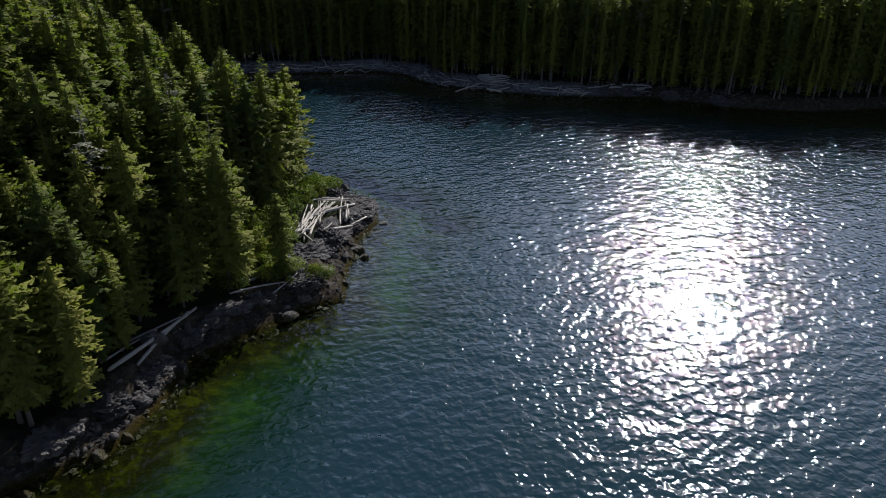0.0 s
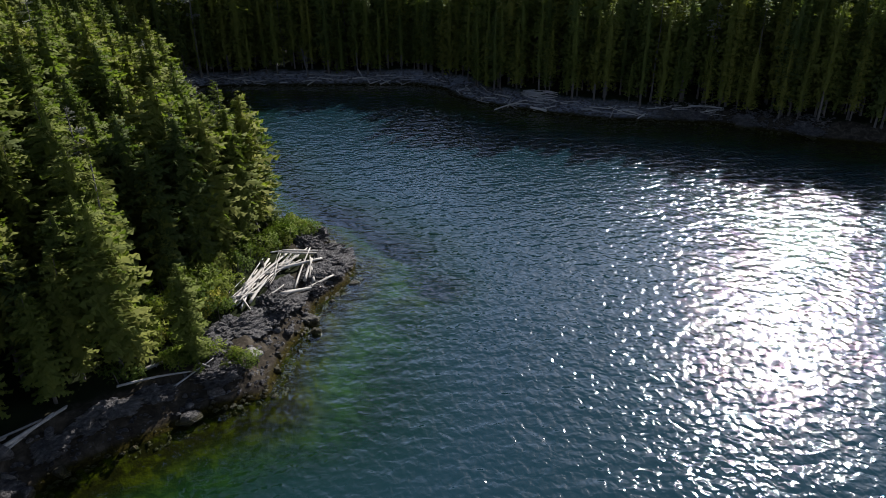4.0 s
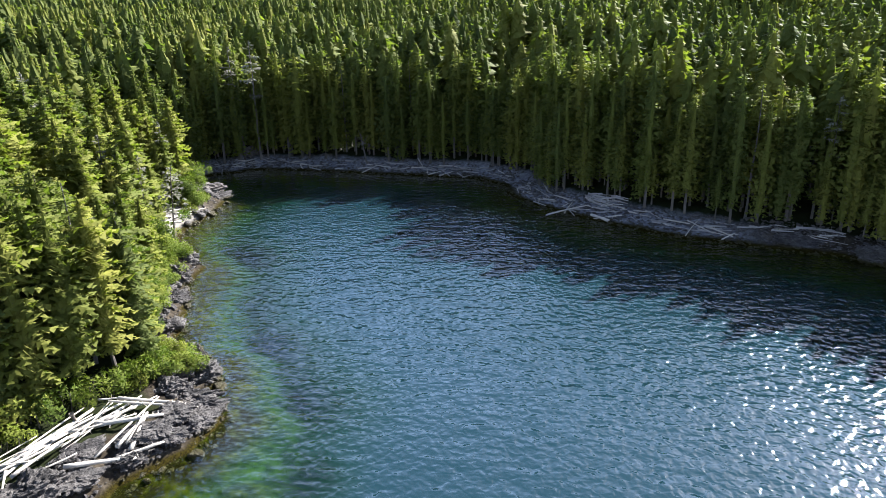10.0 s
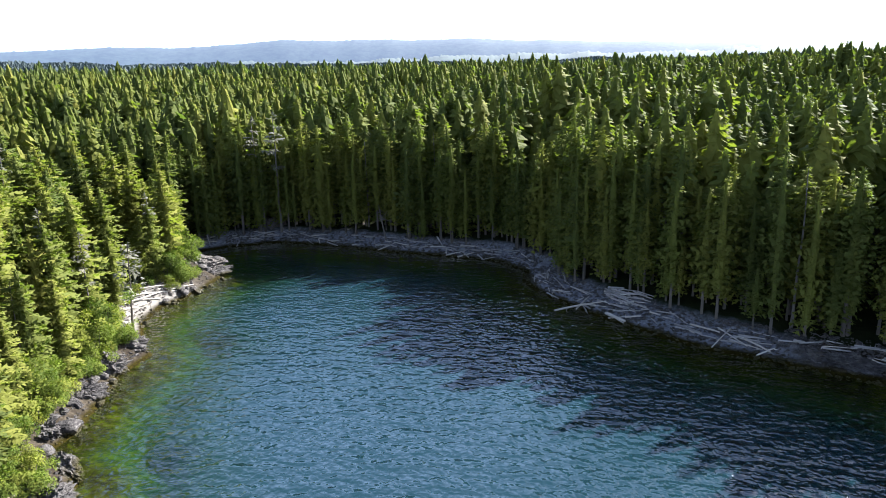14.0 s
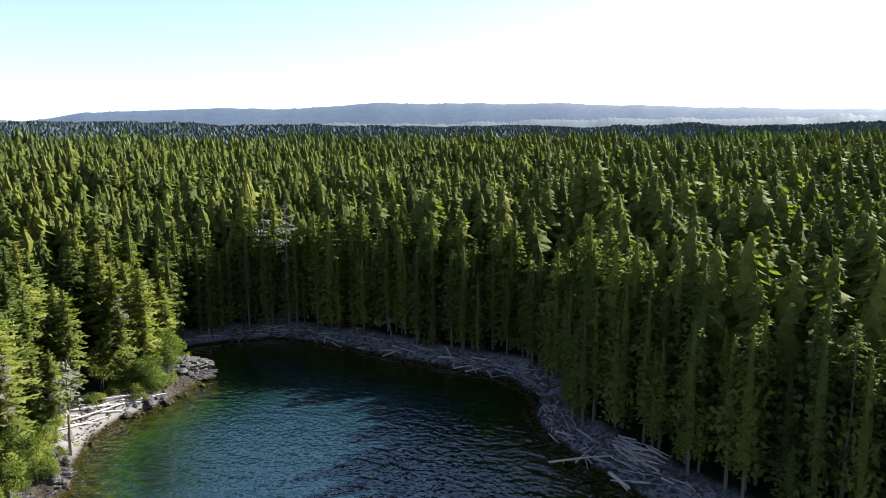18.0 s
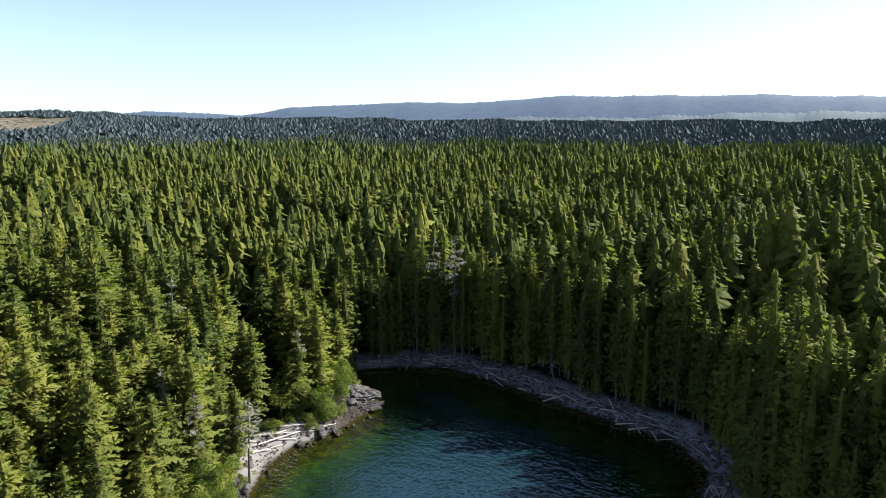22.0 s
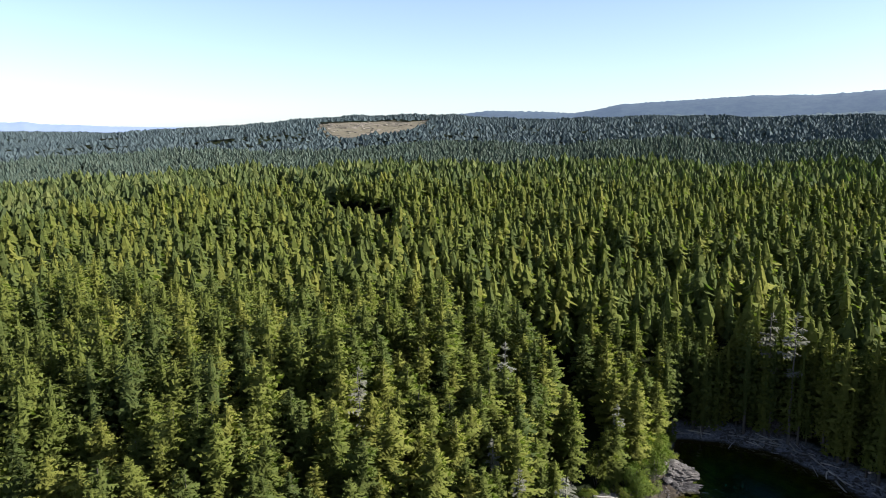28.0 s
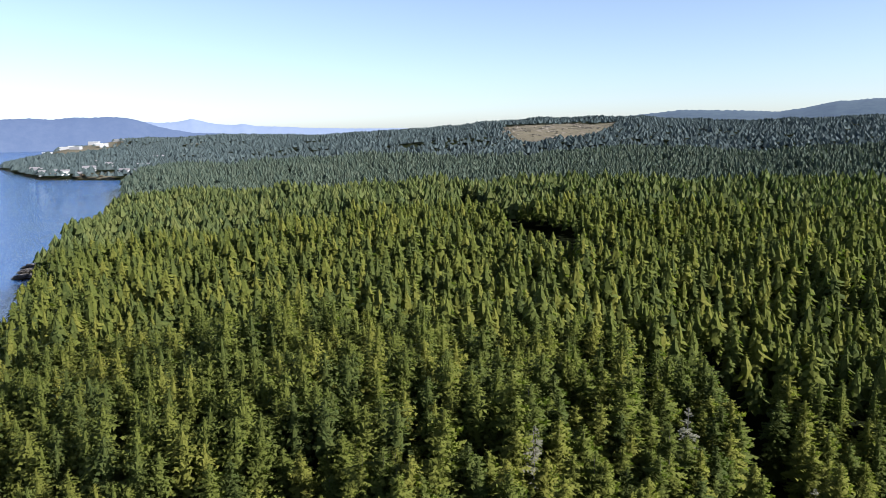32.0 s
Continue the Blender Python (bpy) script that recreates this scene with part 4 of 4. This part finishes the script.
JAM = [(-23.2, 72.0, -19.1, 83.2), (-22.5, 72.9, -16.5, 85.0), (-20.9, 72.2, -19.0, 77.5), (-19.0, 73.5, -16.8, 76.3), (-17.3, 74.6, -12.1, 78.5), (-15.5, 76.7, -13.4, 86.6),
       (-14.2, 78.7, -13.1, 83.4), (-13.6, 79.3, -13.4, 83.7), (-17.9, 81.3, -11.8, 84.1), (-17.8, 83.9, -9.2, 87.3), (-17.3, 85.0, -10.5, 86.9), (-21.7, 75.6, -19.8, 82.8),
       (-21.5, 74.7, -19.7, 81.0), (-21.8, 72.9, -20.4, 70.2), (-14.8, 93.0, -14.1, 96.3), (-19.0, 84.2, -16.6, 85.4), (-20.8, 78.6, -18.1, 82.0), (-19.5, 79.2, -14.7, 83.9),
       (-13.9, 77.6, -10.4, 80.9), (-23.3, 72.3, -20.0, 74.9), (-13.0, 78.9, -13.4, 83.9)]
for j, (x0, y0, x1, y1) in enumerate(JAM):
    lay(x0, y0, x1, y1, (0.27, 0.15, 0.21, 0.11)[j % 4], 700 + j, "drift", "sun-bleached driftwood log piled on the rocky point", "driftwood on the point", 0.45 + 0.18 * (j % 4), ((j * 37) % 7 - 3) * 0.8)
rs = np.random.RandomState(71)
for j in range(34):
    f = rs.rand()
    x, y, a, h = -22.3 + 6.5 * f + rs.normal(0, 1.0), 73.5 + 11.5 * f, rs.normal(66, 13), rs.uniform(1.2, 4.0)
    if inland(np.array([x]), np.array([y]))[0] > 1.5:
        lay(x - h * math.cos(radians(a)), y - h * math.sin(radians(a)), x + h * math.cos(radians(a)), y + h * math.sin(radians(a)), rs.uniform(0.06, 0.17), 730 + j,
            "drift", "thin bleached driftwood pole in the log jam", "driftwood on the point", rs.uniform(0.3, 0.9), rs.uniform(-5, 5))
for j, (x0, y0, x1, y1, r) in enumerate(((-46, 43, -37.2, 54, 0.26), (-45, 48.6, -39, 52.4, 0.16), (-43.4, 44.4, -38, 53, 0.2), (-47, 44.6, -41.6, 50.6, 0.14), (-33, 56.5, -26, 58.8, 0.14),
        (-31, 59.5, -28.4, 61.5, 0.2), (-28, 57, -24, 61, 0.12), (-25.5, 60, -21.5, 58.6, 0.12))):
    lay(x0, y0, x1, y1, r, 760 + j, "drift_grey", "long grey driftwood log stranded on the shaded shore", "driftwood by the headland", 0.35)
for j, (x0, y0, x1, y1, r) in enumerate(((-50.2, 151, -44.3, 165.2, 0.14), (-45.8, 147, -45.2, 157.5, 0.12), (-46.8, 150.2, -45.5, 161.5, 0.16), (-47.7, 153.7, -45.1, 160.2, 0.2), (-46, 148.7, -45, 153.6, 0.14),
        (-48.2, 158.6, -44.8, 165.7, 0.13), (-47.9, 155.6, -47.3, 159.5, 0.22), (-49.4, 152.6, -47.2, 158.4, 0.18), (-48.6, 149, -47.4, 153.4, 0.2), (-46.6, 160.8, -44.2, 167.8, 0.15), (-45, 163.5, -43.6, 170, 0.12))):
    lay(x0, y0, x1, y1, r, 780 + j, "drift", "bleached driftwood log at the top of the sand beach", "driftwood on the sand beach", 0.1 + 0.1 * (j % 3))
rs = np.random.RandomState(72)
for j in range(15):
    f = rs.rand()
    x, y, s = -48.2 + 4.6 * f + rs.normal(0, 0.6), 153 + 15 * f + rs.normal(0, 0.6), rs.uniform(0.25, 0.75)
    put("pale_boulder", PALE[j % 3], x, y, ground_at(x, y) + 0.15 * s, s * 1.2, s, s * 0.7, rs.uniform(0, 360), "pale boulder at the top of the sand beach", "boulder", "pale boulders by the sand")

# driftwood along the cove beach, mostly parallel to the water, with a large raft of logs on the shingle spit
rs = np.random.RandomState(73)
beach = np.array([(-63, 199)] + COAST_COVE[:15], float)
seg = np.hypot(*np.diff(beach, axis=0).T)
for j in range(190):
    t = rs.uniform(0, seg.sum())
    k = int(np.searchsorted(np.cumsum(seg), t).clip(0, len(seg) - 1))
    f = (t - np.r_[0, np.cumsum(seg)][k]) / seg[k]
    u = (beach[k + 1] - beach[k]) / seg[k]
    off = rs.uniform(2.4, 6.2) if j % 6 else rs.uniform(0.6, 3.0)
    c = beach[k] + (beach[k + 1] - beach[k]) * f + np.array([-u[1], u[0]]) * off
    a = math.atan2(u[1], u[0]) + rs.normal(0, 0.2 if j % 6 else 0.9)
    h = rs.uniform(0.7, 2.8)
    lay(c[0] - h * math.cos(a), c[1] - h * math.sin(a), c[0] + h * math.cos(a), c[1] + h * math.sin(a), rs.uniform(0.08, 0.21), 800 + j,
        "drift" if j % 4 == 0 else "drift_grey", "grey driftwood log lying along the cove beach", "driftwood on the cove beach", rs.uniform(0.0, 0.25))
for j in range(30):
    f = rs.rand()
    c = np.array([44 + 6 * f, 175.3 - 4 * f]) + rs.uniform(-1.3, 1.8) * np.array([0.5, 0.85])
    a, h = math.atan2(-8, 13) + rs.normal(0, 0.14), rs.uniform(0.9, 2.6)
    lay(c[0] - h * math.cos(a), c[1] - h * math.sin(a), c[0] + h * math.cos(a), c[1] + h * math.sin(a), rs.uniform(0.1, 0.24), 960 + j,
        "drift_grey" if j % 3 else "drift", "bleached driftwood log in a raft on the shingle", "log raft on the shingle", 0.1 + 0.2 * (j % 3))
for j, (x0, y0, x1, y1, r) in enumerate(((34, 169.5, 43.5, 172.3, 0.2), (38, 171, 40.2, 175.8, 0.16), (43.6, 168.6, 47, 165.2, 0.34), (62, 161, 66, 156, 0.14), (64, 160.5, 60.5, 155.5, 0.12), (66, 158, 69, 154, 0.2))):
    lay(x0, y0, x1, y1, r, 1000 + j, "drift", "single bleached log lying across the shingle", "log raft on the shingle", 0.25)
for x, y, h, lean, turn, label in ((-61.5, 204.5, 3.2, 12, 0, "weathered post leaning at the waterline"), (1.5, 210.5, 3.8, 28, 20, "grey pole sticking up from the beach"), (-19.8, 81.0, 2.6, 14, 90, "dark broken stump standing in the log jam")):
    o = new("leaning_post", log_mesh("leaning_post", h, 0.2, 0.13, int(x) + 50, MAT["bark" if x == -19.8 else "drift_grey"]))
    o.matrix_world = pose(x, y, max(ground_at(x, y), 0) + h * 0.42, 0, 90 - lean, turn)
    tagged(o, label, "post")


# ---- shrubs and odd trees ----
def leaf_cloud(seed, lobes, spread, tall, leaves, leaf):
    """Small leaf triangles round several uneven lobes."""
    rnd = random.Random(seed)
    tris = []
    blobs = [(Vector((rnd.gauss(0, spread), rnd.gauss(0, spread), tall * rnd.uniform(0.3, 0.8))), rnd.uniform(0.35, 0.7) * spread + 0.35) for _ in range(lobes)]
    for _ in range(leaves):
        c, r = rnd.choice(blobs)
        way = Vector((rnd.gauss(0, 1), rnd.gauss(0, 1), rnd.gauss(0.2, 0.9))).normalized()
        p = c + way * r * rnd.uniform(0.55, 1.12)
        p.z = max(p.z, 0.1)
        a, b = Vector((rnd.gauss(0, 1), rnd.gauss(0, 1), rnd.gauss(0, 1))).normalized(), Vector((rnd.gauss(0, 1), rnd.gauss(0, 1), rnd.gauss(0, 0.6))).normalized()
        s = leaf * rnd.uniform(0.7, 1.4)
        tris.append((p, p + a * s, p + b * s))
    return np.array([[tuple(q) for q in t] for t in tris], np.float32)


def thing(name, label, category, group, *parts):
    """An Empty with its mesh parts: rows of part name, mesh."""
    root = tagged(new(name), label, category, group)
    for part_name, me in parts:
        o = new(part_name, me)
        o.parent = root
    return root


def stems(seed, n, spread, tall):
    rnd = random.Random(seed)
    out = []
    for k in range(n):
        t = pole(tall * rnd.uniform(0.5, 0.9), 0.06, 0.02, 4, 2, seed + k)
        t[..., 0] += rnd.gauss(0, spread * 0.5) + t[..., 2] * rnd.uniform(-0.3, 0.3)
        t[..., 1] += rnd.gauss(0, spread * 0.5) + t[..., 2] * rnd.uniform(-0.3, 0.3)
        out.append(t)
    return np.concatenate(out)


def spread_copies(roots, spots):
    """Sets the first of each kind down and copies the rest: spots of x, y, size, kind, turn."""
    done = set()
    for x, y, s, k, turn in spots:
        m = pose(x, y, ground_at(x, y) - 0.1, 0, 0, turn)
        o = roots[k] if k not in done else copy_thing(roots[k], m)
        done.add(k)
        o.matrix_world = m
        o.scale = (s, s, s)


def leafy(tris, mat="shrub"):
    return soup("leaves", tris, [MAT[mat]], None, None, outward(tris, 0.8))


SHRUB = [thing("shrub", "yellow-green leafy shrub at the edge of the shore rocks", "shrub", "shrubs of the shore",
               ("leaves", leafy(leaf_cloud(1100 + k, 6, 0.8, 1.9, 760, 0.21))), ("stem", soup("stem", stems(1110 + k, 4, 0.8, 1.8), [MAT["bark"]]))) for k in range(4)]
rs = np.random.RandomState(74)
sx, sy = rs.uniform(-66, -8, 9000), rs.uniform(30, 196, 9000)
sd = inland(sx, sy)
edge_ok = (sy > 60) & (np.hypot(sx + 49, sy - 182) > 9.5) & (sd > 2.4) & (sd < 6.5) & ~((sx > -20.5 - 0.55 * np.maximum(84 - sy, 0)) & (sy > 62) & (sy < 90)) & ~((np.abs(sx - SAND[0]) < 4.5) & (np.abs(sy - SAND[1]) < 11))
spots = [(sx[j], sy[j], rs.uniform(0.55, 1.25), rs.randint(0, 4), rs.uniform(0, 360)) for j in np.where(edge_ok)[0][:190]]
spots += [(x, y, s, j % 4, j * 50) for j, (x, y, s) in enumerate(((-29.1, 72.5, 1.7), (-27.2, 71.2, 1.5), (-24.9, 70.5, 1.2), (-29.1, 69.6, 1.5), (-30.3, 64, 1.5), (-31.5, 61.7, 1.4), (-32.7, 67.6, 1.6), (-30.1, 67.5, 1.5), (-25.7, 79.3, 1.6), (-24.2, 80.9, 1.6), (-22.9, 83.8, 1.5), (-25.3, 74.1, 1.4), (-33.5, 64, 1.5), (-32.4, 70.9, 1.6), (-16.8, 93.6, 1.4), (-18, 90.7, 1.4), (-19.6, 88.0, 1.5), (-24.4, 76.6, 1.3), (-26.8, 76.2, 1.7), (-28.4, 74.6, 1.7), (-21.2, 86.2, 1.5), (-27, 67.2, 1.0), (-28, 64.6, 1.1), (-26.6, 78.6, 1.9), (-31, 73.6, 1.9), (-33.8, 69, 1.8), (-46.5, 184.5, 1.2), (-48, 187, 1.0), (-56, 178, 1.4), (-46, 168, 1.3), (-33, 58.5, 1.2), (-55, 188, 1.0), (-57.5, 184, 1.2)))]
spread_copies(SHRUB, spots)
YELLOW = [thing("shrub", "yellowing leafy shrub beside the driftwood jam", "shrub", "yellow shrubs of the shore",
                ("leaves", leafy(leaf_cloud(1120 + k, 7, 0.8, 2.0, 760, 0.2), "yellow_shrub")), ("stem", soup("stem", stems(1124 + k, 4, 0.8, 1.6), [MAT["bark"]]))) for k in range(2)]
spread_copies(YELLOW, [(-25.6, 71.6, 1.3, 0, 0), (-27.0, 70.2, 1.2, 1, 80), (-24.4, 72.9, 0.9, 0, 200), (-28.4, 67.6, 1.0, 1, 140), (-30.2, 65.0, 0.9, 0, 260), (-46.3, 183.5, 1.2, 1, 30)])

BROAD = [thing("broadleaf_tree", "bright green broadleaf tree among the firs", "tree", "broadleaf trees of the shore",
               ("leaves", leafy(leaf_cloud(1130 + k, 14, 1.7, 9.5, 2000, 0.32))), ("trunk", soup("trunk", stems(1140 + k, 3, 0.6, 8.0), [MAT["bark"]]))) for k in range(2)]
sd2 = np.where((sy > 60) & (sd > 4.6) & (sd < 9.0) & ~((sx > -36) & (sy > 52) & (sy < 106)) & ~((np.abs(sx - SAND[0]) < 7) & (np.abs(sy - SAND[1]) < 13)))[0][40:76]
spread_copies(BROAD, [(sx[j], sy[j], rs.uniform(0.6, 1.05), rs.randint(0, 2), rs.uniform(0, 360)) for j in sd2])

# pale, thin-crowned old trees that stand out of the forest's edge
OLD = [thing("old_fir", "tall old fir with pale trunk and thin crown", "tree", "old firs at the forest edge",
             ("crown", soup("crown", conifer(1150 + k, 31, 2.7, (0.55, 0.45, 0.72)[k], 15, 6, 3, 0.4, 9.0, 0.15, False), [MAT["dead" if k == 0 else "fir"]])),
             ("trunk", soup("trunk", pole(30.5, 0.30, 0.07, 7, 7, 40 + k), [MAT["pale_bark"]]))) for k in range(3)]
spread_copies(OLD, [(-47, 218.5, 1.1, 0, 0), (-52.5, 217, 1.04, 0, 60), (73, 160, 0.86, 2, 0), (80, 158, 0.84, 1, 100), (95, 150, 0.85, 2, 200), (86, 156, 0.8, 0, 10), (-2, 221, 0.85, 2, 300),
                    (52, 180, 0.8, 2, 30), (-22, 222, 0.8, 1, 140), (14, 219, 0.86, 0, 220), (-37, 132.5, 0.62, 0, 40), (-30, 112, 0.55, 1, 90), (-26, 99, 0.6, 0, 200), (-33, 64, 0.75, 1, 20),
                    (-24.5, 93, 0.75, 2, 70), (-36, 125, 0.62, 2, 170), (-38, 76, 0.7, 0, 10), (-47, 62, 0.74, 0, 130), (-50, 166, 0.6, 0, 260), (-42, 130, 0.7, 0, 310), (-60, 112, 0.85, 0, 80), (-66, 148, 0.86, 0, 180), (-29, 84, 0.66, 0, 220)])
lean_tree = thing("leaning_pine", "dead leaning pine with bare grey twigs by the sand beach", "tree", "",
                  ("crown", soup("crown", conifer(1160, 17, 2.4, 0.45, 12, 5, 2, 0.5, 6.0, 0.2, False), [MAT["dead"]])), ("trunk", soup("trunk", pole(16.5, 0.24, 0.06, 6, 5, 50), [MAT["bark"]])))
lean_tree.matrix_world = pose(-38.6, 143.5, ground_at(-38.6, 143.5), 3, 7, 0)


def dead_boughs(seed, tall, n):
    rnd = random.Random(seed)
    out = [pole(tall, 0.28, 0.1, 6, 4, seed)]
    for k in range(n):
        t = pole(rnd.uniform(1.6, 4.5), 0.09, 0.02, 4, 2, seed + k)
        m = np.array(Euler((radians(rnd.uniform(40, 120)), 0, rnd.uniform(0, 6.28)), "XYZ").to_matrix(), np.float32)
        t = t @ m.T
        t[..., 2] += tall * rnd.uniform(0.35, 1.0)
        out.append(t)
    return np.concatenate(out)


wreck = thing("dead_tree", "bare grey dead tree with broken boughs above the beach", "tree", "", ("trunk", soup("trunk", dead_boughs(1170, 9, 12), [MAT["pale_bark"]])))
wreck.matrix_world = pose(-14.5, 214.5, ground_at(-14.5, 214.5), 6, -8, 0)
stub = thing("broken_trunk", "tall broken pale trunk standing in the forest", "tree", "", ("trunk", soup("trunk", pole(24, 0.4, 0.24, 7, 4, 61), [MAT["pale_bark"]])))
stub.matrix_world = pose(6, 232, ground_at(6, 232), 0, 0, 0)


# ---- settlement across the bay and the felled hill ----
def block(cx, cy, z0, w, dep, h, turn):
    """A box as triangles."""
    c, s = math.cos(turn), math.sin(turn)
    v = [(cx + (x * w / 2) * c - (y * dep / 2) * s, cy + (x * w / 2) * s + (y * dep / 2) * c, z0 + z * h) for z in (0, 1) for x, y in ((-1, -1), (1, -1), (1, 1), (-1, 1))]
    q = ((0, 1, 5, 4), (1, 2, 6, 5), (2, 3, 7, 6), (3, 0, 4, 7), (4, 5, 6, 7))
    return np.array([[v[a], v[b], v[e]] for f in q for a, b, e in ((f[0], f[1], f[2]), (f[0], f[2], f[3]))], np.float32)


def gable(w, dep, z0, h):
    v = [(-w / 2, -dep / 2, z0), (w / 2, -dep / 2, z0), (w / 2, dep / 2, z0), (-w / 2, dep / 2, z0), (-w / 2, 0, z0 + h), (w / 2, 0, z0 + h)]
    f = ((0, 1, 5), (0, 5, 4), (2, 3, 4), (2, 4, 5), (0, 4, 3), (1, 2, 5))
    return np.array([[v[i] for i in t] for t in f], np.float32)


def plain(name, color, rough=0.7):
    n = Nodes(name)
    g = n.noise(0.6, 4)
    return n.principled(n.mix(g, tuple(c * 0.82 for c in color), color), rough)


PAINT = [plain("white_siding", (0.56, 0.55, 0.53)), plain("grey_siding", (0.30, 0.30, 0.30)), plain("cedar_siding", (0.32, 0.2, 0.12))]
ROOF = plain("shingle_roof", (0.16, 0.15, 0.15))
GLASS = plain("dark_window", (0.04, 0.05, 0.06), 0.1)
HOUSE = []
for k, (w, dep, h) in enumerate(((14, 9, 5.5), (18, 10, 6), (11, 8, 4))):
    win = [("window", soup("window", block((j - 1) * w / 3.2, -dep / 2 - 0.02, 1.4, 1.8, 0.16, 1.6, 0), [GLASS])) for j in range(3)]
    HOUSE.append(thing("house", "pale house with dark pitched roof across the bay", "house", "houses across the bay",
                       ("wall", soup("wall", block(0, 0, -2, w, dep, h + 2, 0), [PAINT[k]])), ("roof", soup("roof", gable(w + 1.4, dep + 1.4, h, 3.0), [ROOF])), *win))
rs = np.random.RandomState(75)
places = [(-1568, -440), (-1553, -415), (-1490, -352), (-1545, -345), (-1520, -385), (-1590, -400), (-1480, -262), (-1462, -232), (-1640, -470), (-1700, -500), (-1580, -300), (-1610, -250), (-1650, -330), (-1900, -420), (-1850, -250), (-2100, -560), (-2000, -300), (-2250, -640)]
spread_copies(HOUSE, [(x, y, rs.uniform(0.9, 1.4), rs.randint(0, 3), rs.uniform(-30, 30) + 90) for x, y in places])
PLANT = [thing("works_building", "long white flat-roofed works building on the far shore", "building", "works buildings across the bay",
               ("wall", soup("wall", block(0, 0, -6, w, 26, h + 6, 0), [PAINT[1]])), ("roof", soup("roof", block(0, 0, h + 0.05, w + 1, 27, 0.8, 0), [PAINT[0]]))) for w, h in ((62, 9), (44, 14))]
spread_copies(PLANT, [(-2700 + 70 * math.sin(j * 2.1), -790 + 31 * j, 0.5 + 0.15 * (j % 3), j % 2, 70 + 12 * (j % 4)) for j in range(9)])

rs = np.random.RandomState(76)
lx, ly = rs.uniform(-2250, -1300, 3000), rs.uniform(520, 1160, 3000)
m = inside(lx, ly, np.array(CLEARCUT, float))
lx, ly = lx[m][:700], ly[m][:700]
lz = height(lx, ly)
slash = np.concatenate([block(x, y, z - 0.2, rs.uniform(8, 22), rs.uniform(0.8, 1.8), rs.uniform(0.7, 1.3), rs.uniform(0, 3.14)) for x, y, z in zip(lx, ly, lz)])
tagged(new("felled_logs", soup("felled_logs", slash, [MAT["slash"]])), "logs and slash left on the felled hillside", "logs", kind="stuff")
